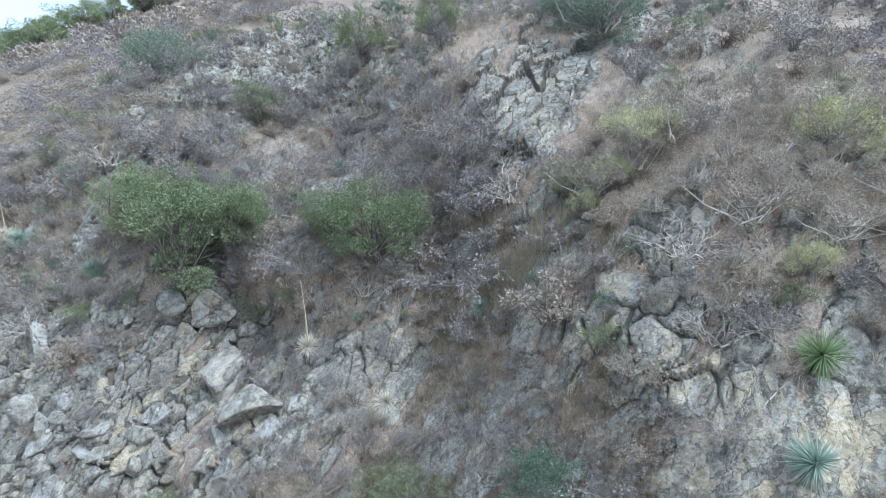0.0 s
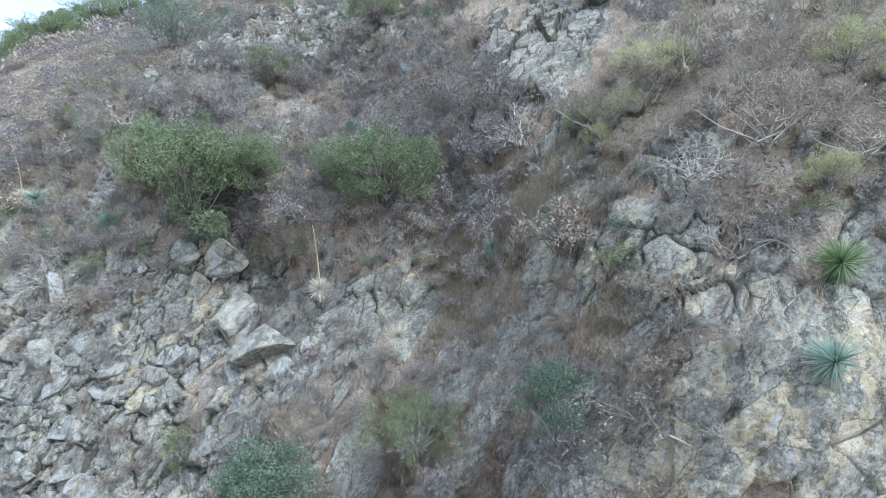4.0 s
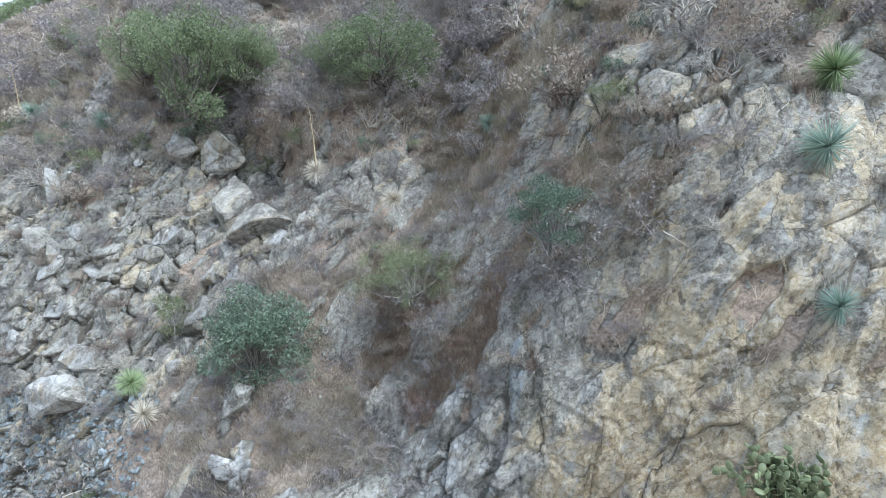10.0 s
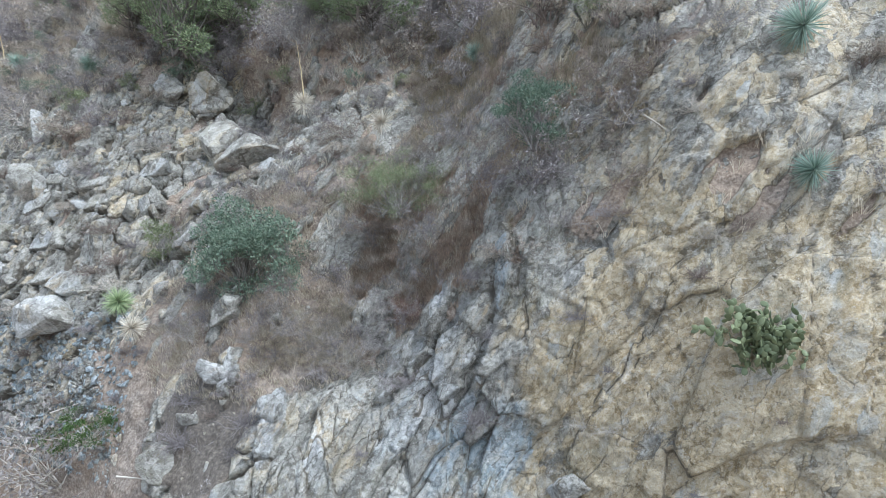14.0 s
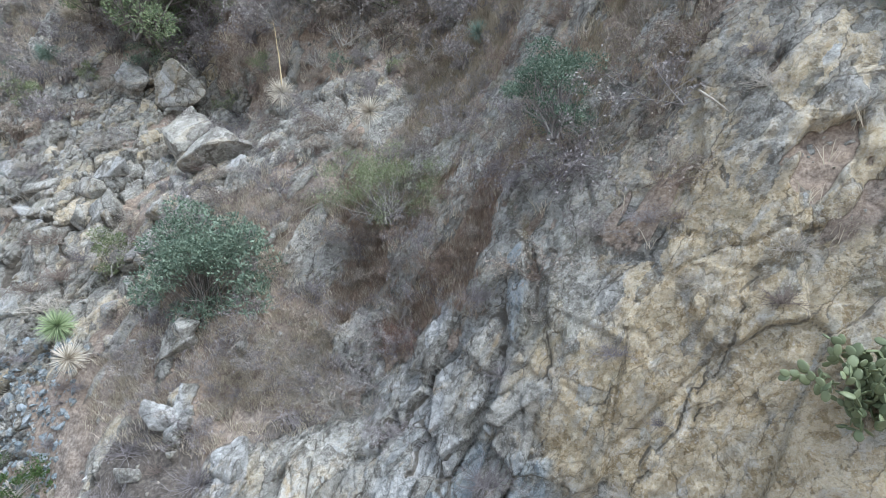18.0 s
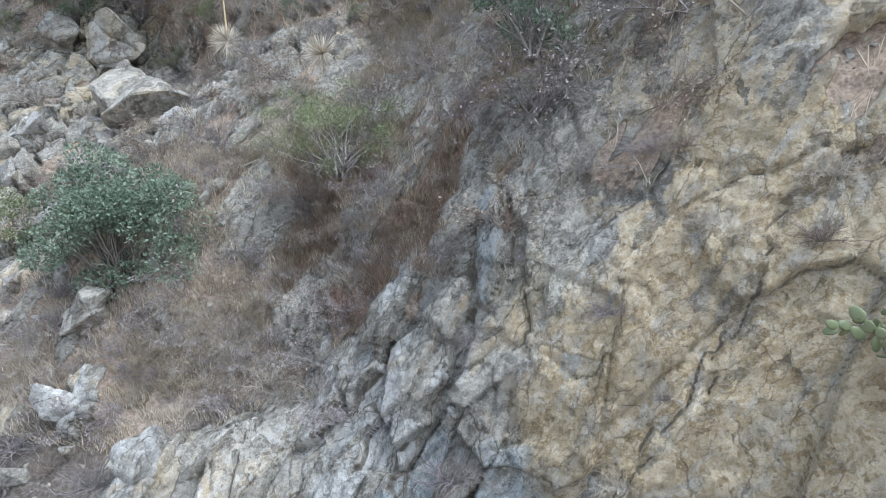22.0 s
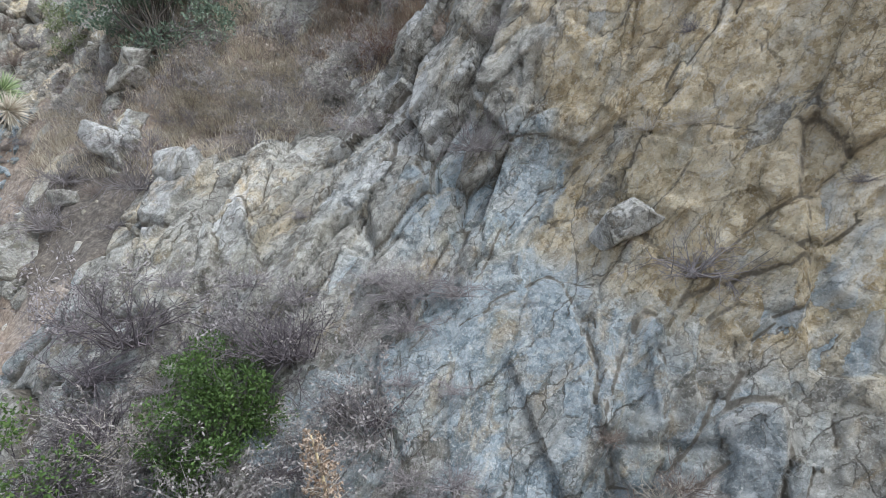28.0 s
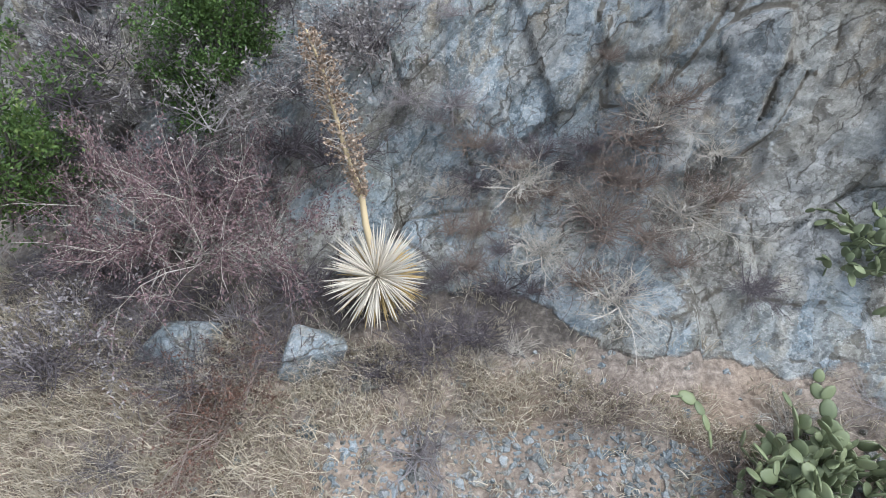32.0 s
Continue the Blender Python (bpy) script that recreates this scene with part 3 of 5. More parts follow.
def build_relief():
    X, S = np.meshgrid(BASE_X, BASE_S)
    P = hill_point(X, S)
    du, dv = np.gradient(P, axis=1), np.gradient(P, axis=0)
    N = np.cross(du, dv)
    N /= np.linalg.norm(N, axis=2, keepdims=True)
    cell = np.maximum(np.linalg.norm(du, axis=2), np.linalg.norm(dv, axis=2)).ravel()
    shape = X.shape
    p, nrm = P.reshape(-1, 3), N.reshape(-1, 3)
    x, z = p[:, 0], p[:, 2]
    rough = fbm(p * np.array([0.8, 0.5, 0.8]), 3, 4)
    rock = np.clip(bare_rock(x + 0.6 * rough, z + 0.5 * fbm(p * 0.9, 9, 3)), 0, 1)
    loose = rubble(x, z)
    ca, sa = math.cos(radians(58)), math.sin(radians(58))
    patch = fbm(np.stack([(x * ca + z * sa) / 2.8, p[:, 1] / 3.0, (-x * sa + z * ca) / 0.75], 1), 15, 4, 0.6)
    patch = patch - 0.2 * smooth(1.3, 0.8, rotated(x, z, -0.4, 11.6, 2.4, 1.2, 45)) + 0.09 * smooth(1.3, 0.8, rotated(x, z, 2.4, 15.8, 3.8, 2.0, 60))
    rock = np.maximum(rock, smooth(0.10, 0.2, patch) * smooth(7.0, 8.5, z) * smooth(40, 30, z) * 0.9)
    rock = rock * (1 - 0.8 * smooth(0.22, 0.36, -patch) * smooth(9.5, 12, z))
    warp = 0.35 * fbm(p * 0.7, 21, 3)
    a, b = x * ca + z * sa + warp, -x * sa + z * ca + 0.6 * warp
    fade = lambda size: np.clip(size / cell / 2.5 - 0.5, 0, 1)
    d = np.zeros(len(p))
    core = (x > -30) & (x < 20) & (z > -1) & (z < 40)
    idx = np.nonzero(core)[0]
    pa, pb, py = a[idx], b[idx], p[idx, 1]
    grid = lambda la, ly, lb: np.stack([pa / la, py / ly, pb / lb], 1)
    solid = 1 - loose[idx]
    rk = rock[idx]
    h1, e1, t1 = blocks(grid(2.6, 3.4, 1.15), 31, 1.0, 0.03)
    h2, e2, t2 = blocks(grid(0.95, 1.3, 0.5), 41, 1.2, 0.05)
    h3, e3, t3 = blocks(grid(0.42, 0.5, 0.2), 51, 1.2)
    w4 = warp[idx, None] * 1.2
    h4, e4, t4 = blocks(grid(1.45, 1.4, 0.85) + w4, 61, 1.6, 0.03)
    h5, e5, t5 = blocks(grid(0.46, 0.5, 0.3) + 2 * w4, 71, 1.5, 0.05)
    busy = 0.5 + 0.5 * smooth(-0.05, 0.3, rough[idx]) * smooth(3.5, 1.0, x[idx] + 0.3 * (z[idx] - 8))
    slab = 0.2 * h1 + 0.14 * h2 * busy + 0.05 * h3 * fade(0.2)[idx] * busy
    slab -= 0.05 * (1 - smooth(0, 0.04, e1)) + 0.03 * (1 - smooth(0, 0.06, e2)) * busy
    jag = blocks(p[idx] * np.array([2.6, 1.2, 1.9]), 153, 1.2, 0.03)[0]
    step, cleft = jointed(x[idx] + 0.08 * fbm(p[idx] * 1.7, 5, 3) + 0.16 * jag, z[idx] + 0.08 * fbm(p[idx] * 1.7, 6, 3) - 0.1 * jag)
    slab += step
    rise, around, inside, kind = bodies(x[idx], z[idx], p[idx])
    slab = slab * (1 - 0.25 * inside) + rise
    crag = smooth(1.2, 0.9, rotated(x[idx], z[idx], 3.8, 27.4, 2.7, 5.2, -18))
    slab *= 1 + 1.6 * smooth(20, 24, z[idx])
    rock[idx] = np.maximum(rock[idx], inside)
    rk = rock[idx]
    split = smooth(-0.02, 0.1, fbm(p[idx] * 0.8, 131, 3))
    heap = 0.24 * h4 * fade(0.9)[idx] + 0.13 * h5 * split * fade(0.36)[idx] - 0.2 * (1 - smooth(0.02, 0.07, e4)) - 0.08 * (1 - smooth(0.02, 0.16, e5)) * split * fade(0.36)[idx]
    # tall narrow ribs in the pale rock
    rib = smooth(1.15, 0.6, rotated(x[idx], z[idx], -1.2, 7.4, 3.6, 3.4, 20)) * (1 - 0.5 * inside)
    h6, e6, t6 = blocks(np.stack([pa / 1.5, py / 2.5, pb / 0.5], 1), 81, 1.1, 0.04)
    slab += rib * (0.36 * h6 - 0.1 * (1 - smooth(0.01, 0.08, e6)))
    # dirt and shade painted into the gaps between the blocks, and each block's own tone
    gap = np.maximum(0.7 * (1 - smooth(0.0, 0.035, e1)) * smooth(-0.1, 0.1, fbm(p[idx] * 0.7, 133, 3)), 0.65 * (1 - smooth(0.0, 0.06, e2)) * smooth(0.05, 0.2, fbm(p[idx] * 0.9, 135, 3)))
    gap = np.maximum(np.maximum(gap, 0.8 * cleft * smooth(-0.2, 0.0, fbm(p[idx] * 1.1, 139, 3))), rib * 0.75 * (1 - smooth(0.0, 0.06, e6)) * smooth(-0.1, 0.1, fbm(p[idx] * 0.9, 137, 3)))
    gap = np.maximum(gap, crag * np.maximum(0.95 * (1 - smooth(0.02, 0.09, e1)), 0.8 * (1 - smooth(0.02, 0.13, e2))))
    gap = np.maximum(gap * (1 - 0.6 * inside), 0.85 * around)
    gap = gap * solid + (1 - solid) * np.maximum(0.98 * (1 - smooth(0.015, 0.065, e4)), 0.75 * split * (1 - smooth(0.02, 0.09, e5)))
    own = solid * (rib * t6 + (1 - rib) * (0.55 * t1 + 0.45 * t2)) + (1 - solid) * (0.6 * t4 + 0.4 * np.where(split > 0.5, t5, t4))
    dirt_shade, shade = np.zeros(len(p)), np.full(len(p), 0.5)
    dirt_shade[idx], shade[idx] = gap * rk, own
    fine = 0.06 * fbm(p[idx] * 2.2, 91, 5, 0.6) + 0.035 * fbm(np.stack([pa / 1.2, py, pb / 0.28], 1), 95, 4, 0.55)
    d[idx] = rk * (solid * slab + (1 - solid) * heap + fine + 0.12)
    earth = 0.5 * fbm(p * 0.45, 101, 4) + 0.10 * fbm(p * 3.0, 111, 3)
    far = 2.2 * fbm(p * 0.11, 121, 4) * smooth(30, 45, z) * smooth(900, 300, np.abs(x))
    low = smooth(-2.0, 1.5, z)
    d += (1 - rock) * earth * (0.25 + 0.75 * low) * smooth(400, 100, np.abs(p[:, 1])) + far
    q = p + nrm * d[:, None]
    ochre = np.clip(smooth(0.0, 2.4, x - 0.32 * (z - 6) + 0.1) * smooth(2.5, 6.0, z) * smooth(-6, 1, x) * (0.28 + 0.54 * smooth(13.5, 10.5, z)) + 0.25 * smooth(2.6, 4.5, x) * smooth(18, 14, z), 0, 1)
    ochre = np.maximum(ochre, 0.3 * smooth(1.4, 0.9, rotated(x, z, 4.2, 27.2, 2.8, 4.6, -25)))
    blue = np.maximum(0.85 * smooth(1.3, 0.5, rotated(x, z, 0.9, 3.4, 3.2, 2.2, 25)), 0.7 * smooth(1.2, 0.5, rotated(x, z, 0.9, 6.4, 2.0, 1.2, 45)))
    blue = np.maximum(blue, 0.55 * smooth(6.5, 4.5, z) * smooth(-9, -4, -np.abs(x + 1)))
    blue = np.maximum(blue, 0.2 * smooth(-1.0, 0.5, x) * smooth(14, 11, z) + 0.08 * smooth(1.3, 0.6, rotated(x, z, 6.0, 12.2, 3.4, 2.2, 20)))
    pale = np.maximum(0.75 * smooth(1.3, 0.4, rotated(x, z, -0.2, 8.2, 1.5, 1.9, -30)), np.maximum(0.7 * smooth(1.3, 0.5, rotated(x, z, 3.9, 2.1, 0.9, 0.7, 30)), 0.2 * smooth(1.3, 0.4, rotated(x, z, -1.4, 7.6, 3.4, 1.9, 30))))
    dark_soil = np.zeros(len(p))
    for o in DARK_SOIL:
        dark_soil = np.maximum(dark_soil, smooth(1.3, 0.6, rotated(x, z, *o)))
    ochre = 0.78 * ochre + 0.35 * smooth(1.3, 0.6, rotated(x, z, 2.7, 8.3, 1.0, 1.4, 70)) + 0.4 * smooth(1.3, 0.6, rotated(x, z, 4.3, 5.7, 2.0, 1.2, 20))
    ochre = np.maximum(ochre, 0.28 * smooth(1.3, 0.6, rotated(x, z, -2.6, 5.8, 2.3, 1.3, 0)))
    ochre = np.maximum(ochre, 0.3 * loose * smooth(22, 18, z))
    body = np.zeros((len(p), 3))
    body[idx, 0], body[idx, 1:] = inside, kind
    ochre, pale, blue = ochre * (1 - 0.8 * body[:, 0]), pale * (1 - body[:, 0]) + body[:, 1] * body[:, 0], blue * (1 - body[:, 0]) + body[:, 2] * body[:, 0]
    zone = np.stack([rock, ochre + 0.2 * (shade - 0.5), blue + 0.4 * (shade - 0.45), pale + 0.3 * (shade - 0.5)], 1)
    return shape, q, zone, np.stack([dirt_shade, shade, dark_soil, dirt_shade * 0 + 1], 1)


def mesh_of(name, verts, faces, mat, flat=False):
    verts, faces = np.asarray(verts, np.float32), np.asarray(faces, np.int32)
    me = bpy.data.meshes.new(name)
    k = faces.shape[1]
    me.vertices.add(len(verts))
    me.vertices.foreach_set("co", verts.ravel())
    me.loops.add(faces.size)
    me.loops.foreach_set("vertex_index", faces.ravel())
    me.polygons.add(len(faces))
    me.polygons.foreach_set("loop_start", np.arange(0, faces.size, k, dtype=np.int32))
    me.update(calc_edges=True)
    me.polygons.foreach_set("use_smooth", np.full(len(faces), not flat))
    me.materials.append(mat)
    me.validate()
    return me


shape, relief, zone, block = build_relief()
rows_n, cols_n = shape
ids = np.arange(rows_n * cols_n).reshape(shape)
quads = np.stack([ids[:-1, :-1], ids[:-1, 1:], ids[1:, 1:], ids[1:, :-1]], -1).reshape(-1, 4)
hill_mesh = mesh_of("hillside", relief, quads, HILL)
zone_layer = hill_mesh.attributes.new("zone", "FLOAT_COLOR", "POINT")
zone_layer.data.foreach_set("color", zone.astype(np.float32).ravel())
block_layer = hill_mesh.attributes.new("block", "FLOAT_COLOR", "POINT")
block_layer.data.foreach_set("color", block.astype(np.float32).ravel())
hillside = tagged(new("ground", hill_mesh), "steep rocky hillside of fractured tan and grey rock with brown soil", "hillside", kind="structure")

RELIEF = relief.reshape(rows_n, cols_n, 3)
ROCKY = zone[:, 0].reshape(shape)


def on_hill(x, z):
    """The nearest point of the built surface to x and height z, with the way out of the slope there."""
    s = z
    if z < FOOT:
        s = FOOT - float(np.interp(FOOT - z, FOOT_DZ, FOOT_Q))
    i = int(np.clip(np.searchsorted(BASE_X, x), 2, cols_n - 3))
    j = int(np.clip(np.searchsorted(BASE_S, s), 2, rows_n - 3))
    p = RELIEF[j, i]
    n = np.cross(RELIEF[j, i + 2] - RELIEF[j, i - 2], RELIEF[j + 2, i] - RELIEF[j - 2, i])
    return Vector(p), Vector(n / (np.linalg.norm(n) + 1e-9)), float(ROCKY[j, i])


# ---- building blocks for plants and stones ----
class Soup:
    """Gathers vertices and triangles for one mesh."""

    def __init__(self):
        self.v, self.f, self.n = [], [], 0

    def add(self, verts, tris):
        verts = np.asarray(verts, float).reshape(-1, 3)
        self.v.append(verts)
        self.f.append(np.asarray(tris, int).reshape(-1, 3) + self.n)
        self.n += len(verts)

    def mesh(self, name, mat, flat=False):
        return mesh_of(name, np.concatenate(self.v), np.concatenate(self.f), mat, flat)

    def tube(self, path, radii, sides=3):
        path = np.asarray(path, float)
        way = np.gradient(path, axis=0)
        way /= np.linalg.norm(way, axis=1, keepdims=True) + 1e-9
        ref = np.array([0.31, 0.87, 0.37])
        u = np.cross(way, ref)
        u /= np.linalg.norm(u, axis=1, keepdims=True) + 1e-9
        w = np.cross(way, u)
        ang = np.arange(sides) * 2 * np.pi / sides
        ring = path[:, None] + np.asarray(radii)[:, None, None] * (np.cos(ang)[None, :, None] * u[:, None] + np.sin(ang)[None, :, None] * w[:, None])
        t = []
        for k in range(len(path) - 1):
            for j in range(sides):
                a, b = k * sides + j, k * sides + (j + 1) % sides
                t += [(a, b, b + sides), (a, b + sides, a + sides)]
        self.add(ring, t)

    def leaves(self, at, way, length, width, rng, fold=0.35):
        """Small folded leaves, each of two triangles."""
        at, way = np.asarray(at, float), np.asarray(way, float)
        n = len(at)
        way = way / (np.linalg.norm(way, axis=1, keepdims=True) + 1e-9)
        side = np.cross(way, rng.normal(size=(n, 3)))
        side /= np.linalg.norm(side, axis=1, keepdims=True) + 1e-9
        up = np.cross(side, way)
        L, W = np.broadcast_to(length, n)[:, None], np.broadcast_to(width, n)[:, None]
        mid = at + way * L * 0.5
        v = np.stack([at, mid + side * W * 0.5 + up * W * fold, at + way * L, mid - side * W * 0.5 + up * W * fold], 1).reshape(-1, 3)
        k = np.arange(n)[:, None] * 4
        self.add(v, np.concatenate([k + [0, 1, 2], k + [0, 2, 3]]))


def part(name, mesh, parent, label="", at=None):
    ob = new(name, mesh)
    ob.parent = parent
    if at is not None:
        ob.matrix_basis = at
    return tagged(ob, label) if label else ob


def thing(name, at, label, category, group=""):
    ob = new(name)
    ob.empty_display_size = 0.2
    ob.matrix_basis = at
    return tagged(ob, label, category, group)


def unit(rng, n):
    v = rng.normal(size=(n, 3))
    return v / np.linalg.norm(v, axis=1, keepdims=True)


def grow(rng, soup, base, way, length, thick, depth, spread, tips, droop=0.0, kids=3):
    """A branch that bends, thins and forks; it leaves its tips in the list."""
    pts, d = [np.array(base, float)], np.array(way, float)
    for _ in range(3):
        d = d + rng.normal(size=3) * 0.22 + np.array([0, 0, -droop])
        d /= np.linalg.norm(d)
        pts.append(pts[-1] + d * length / 3)
    soup.tube(pts, np.linspace(thick, thick * 0.45, 4), 4 if thick > 0.02 else 3)
    if depth == 0:
        tips.append((pts[-1], d))
        tips.append((pts[-2], d))
        return
    for _ in range(kids):
        k = rng.integers(1, 4)
        w = d + rng.normal(size=3) * spread
        grow(rng, soup, pts[k], w / np.linalg.norm(w), length * rng.uniform(0.5, 0.8), thick * 0.5, depth - 1, spread, tips, droop, kids)
    tips.append((pts[-1], d))


def bush_meshes(seed, wide, high, n_clumps, n_leaves, leaf, leaf_mat, twig_mat, lean=(0, 0, 0), hollow=0.25, width=0.5, depth=2, stems=7, skirt=0.0, clump=(0.06, 0.19)):
    """Stems and a crown of many small leaves in uneven clumps, about a base at the origin."""
    rng = np.random.default_rng(seed)
    wood, crown, tips = Soup(), Soup(), []
    lean = np.array(lean, float)
    for _ in range(stems):
        w = np.array([rng.normal() * 0.45, rng.normal() * 0.35, 1.0]) + lean
        w *= np.array([wide / 2, wide / 2, high])
        grow(rng, wood, rng.normal(size=3) * [0.05 * wide, 0.05 * wide, 0.0], w / np.linalg.norm(w), 0.30 * high, 0.012 * high + 0.006, depth, 0.65, tips)
    centre = np.array([0, 0, high * 0.46]) + lean * high * 0.5
    c = unit(rng, n_clumps) * (rng.uniform(0.25, 1.0, (n_clumps, 1)) ** 0.4)
    c[:, 2] = np.where(c[:, 2] < -0.8, -0.5 * c[:, 2], c[:, 2])
    c[:, :2] /= np.maximum(0.4, np.sqrt(1 - np.minimum(c[:, 2:3] ** 2, 0.99))) ** (skirt * (c[:, 2:3] < 0))
    c = centre + c * [wide * 0.5, wide * 0.42, high * 0.5] * rng.uniform(0.65, 1.18, (n_clumps, 1))
    size = rng.uniform(*clump, n_clumps) * (wide + high) * 0.5
    pick = rng.integers(0, n_clumps, n_leaves)
    off = unit(rng, n_leaves) * (rng.uniform(hollow, 1.0, (n_leaves, 1)) ** 0.6)
    at = c[pick] + off * size[pick][:, None] * [1.15, 1.0, 0.8]
    crown.leaves(at, off * 0.8 + rng.normal(size=(n_leaves, 3)) * 0.5 + [0, 0, 0.25], leaf * rng.uniform(0.6, 1.3, n_leaves), leaf * width * rng.uniform(0.7, 1.2, n_leaves), rng)
    # a few twigs carry the outer clumps
    for k in rng.choice(n_clumps, min(n_clumps, 40), replace=False):
        a = centre * 0.25 + rng.normal(size=3) * 0.05
        m = (a + c[k]) / 2 + rng.normal(size=3) * 0.06 * wide
        wood.tube([a, m, c[k]], [0.008 * high + 0.004, 0.006 * high + 0.002, 0.003])
    return wood.mesh("branchwork", twig_mat), crown.mesh("foliage", leaf_mat)


def bush(name, x, z, out, meshes, label, category="shrub", group="", turn=0.0, size=1.0, lift=0.0):
    p, n, _ = on_hill(x, z)
    m = Matrix.Translation(p + Vector((0, -out, lift))) @ pose(0, 0, 0, 0, 0, turn) @ Matrix.Scale(size, 4)
    ob = thing(name, m, label, category, group)
    part("branchwork", meshes[0], ob, "branching grey stems")
    part("foliage", meshes[1], ob)
    return ob


def dry_meshes(seed, wide, high, stems, kids, flakes, twig_mat, flake_mat, flake=0.035, fan=1.0, thick=0.006):
    """A leafless or withered shrub: a spray of fine twigs with a few curled leaves on them."""
    rng = np.random.default_rng(seed)
    wood, dead, tips = Soup(), Soup(), []
    for _ in range(stems):
        w = np.array([rng.normal() * fan, rng.normal() * fan * 0.8 - 0.25, rng.uniform(0.35, 1.1)])
        w /= np.linalg.norm(w)
        reach = high * rng.uniform(0.35, 0.6) * (1 + abs(w[0]) * (wide / high - 0.6))
        grow(rng, wood, rng.normal(size=3) * [wide * 0.1, wide * 0.08, 0.0], w, reach, thick * rng.uniform(0.7, 1.3), 2 if kids > 1 else 1, 0.55, tips, 0.05, kids)
    at = np.array([t[0] for t in tips])
    way = np.array([t[1] for t in tips])
    k = rng.integers(0, len(at), flakes)
    pos = at[k] - way[k] * rng.uniform(0, 0.25, (flakes, 1)) * high + rng.normal(size=(flakes, 3)) * 0.018 * high
    dead.leaves(pos, way[k] + rng.normal(size=(flakes, 3)) * 0.7, flake * rng.uniform(0.5, 1.4, flakes), flake * 0.45, rng)
    return wood.mesh("twig_tangle", twig_mat), dead.mesh("withered_foliage", flake_mat)


def blade(length, wide, curl, stations=4):
    """One stiff, channelled yucca leaf along +z that curls towards +x."""
    v, t = [], []
    for k in range(stations):
        u = k / stations
        w = wide * (0.8 + 0.5 * u - 1.25 * u * u)
        cx, cz = curl * length * u * u, length * u * (1 - 0.3 * curl * u)
        v += [(cx + 0.25 * w, -w / 2, cz), (cx - 0.15 * w, 0, cz), (cx + 0.25 * w, w / 2, cz)]
    v.append((curl * length, 0, length * (1 - 0.3 * curl)))
    for k in range(stations - 1):
        a = 3 * k
        for j in (0, 1):
            t += [(a + j, a + j + 1, a + j + 4), (a + j, a + j + 4, a + j + 3)]
    a = 3 * (stations - 1)
    return np.array(v), t + [(a, a + 1, a + 3), (a + 1, a + 2, a + 3)]


def rosette_poses(rng, n, low):
    """How the leaves of a rosette stand round its heart, after the golden angle."""
    out = []
    for k in range(n):
        u = (k + 0.5) / n
        tip = 8 + (low - 8) * u ** 0.75 + rng.normal() * 5
        out.append((tip, 137.508 * k + rng.normal() * 6, rng.uniform(0.82, 1.1)))
    return out


def yucca_mesh(seed, radius, n, low, mat, curl=0.12, wide=0.05):
    rng = np.random.default_rng(seed)
    s = Soup()
    for tip, spin, size in rosette_poses(rng, n, low):
        v, t = blade(radius * size, wide * radius, curl * rng.uniform(-0.4, 1.5), 3)
        m = np.array((pose(0, 0, 0, 0, 0, spin) @ pose(0, 0, 0, 0, tip, 0)).to_3x3())
        s.add(v @ m.T + m @ np.array([0, 0, 0.04 * radius]), t)
    return s.mesh("leaf_rosette", mat, True)


def stalk_mesh(length, thick, bend, mat, seed=0):
    rng = np.random.default_rng(seed)
    s, k = Soup(), np.linspace(0, 1, 9)
    path = np.stack([bend[0] * k ** 1.5, bend[1] * k ** 1.5, length * k], 1) + rng.normal(size=(9, 3)) * 0.008 * length * k[:, None]
    s.tube(path, thick * (1 - 0.75 * k), 7)
    return s.mesh("stalk", mat), path


def rock_mesh(seed, mat, stretch=(1.0, 1.0, 1.0), points=26, cuts=0):
    """An angular block: the hull of a few points, chipped; cuts make its faces rough."""
    rng = np.random.default_rng(seed)
    bm = bmesh.new()
    for v in unit(rng, points):
        v = np.sign(v) * np.abs(v) ** 0.75 * rng.uniform(0.85, 1.1)
        bm.verts.new(v * np.array(stretch) * 0.5)
    res = bmesh.ops.convex_hull(bm, input=bm.verts)
    bmesh.ops.delete(bm, geom=list({g for g in res["geom_interior"] + res["geom_unused"] if isinstance(g, bmesh.types.BMVert)}), context="VERTS")
    bmesh.ops.dissolve_limit(bm, angle_limit=radians(14), verts=bm.verts, edges=bm.edges)
    bmesh.ops.bevel(bm, geom=list(bm.edges), offset=0.03, segments=1, affect="EDGES", clamp_overlap=True)
    bmesh.ops.triangulate(bm, faces=bm.faces)
    for _ in range(cuts):
        bmesh.ops.subdivide_edges(bm, edges=[e for e in bm.edges if e.calc_length() > 0.06], cuts=1, use_grid_fill=True)
        bmesh.ops.triangulate(bm, faces=bm.faces)
    if cuts:
        bm.normal_update()
        for v in bm.verts:
            q = v.co * 2.2 + Vector((seed, 0, 0))
            v.co += v.normal * (0.03 * noise.fractal(q, 0.9, 2.1, 4) - 0.03 * max(0.0, 1 - 9 * abs(noise.noise(q * 0.8))))
    me = bpy.data.meshes.new("rock")
    bm.to_mesh(me)
    bm.free()
    me.materials.append(mat)
    return me


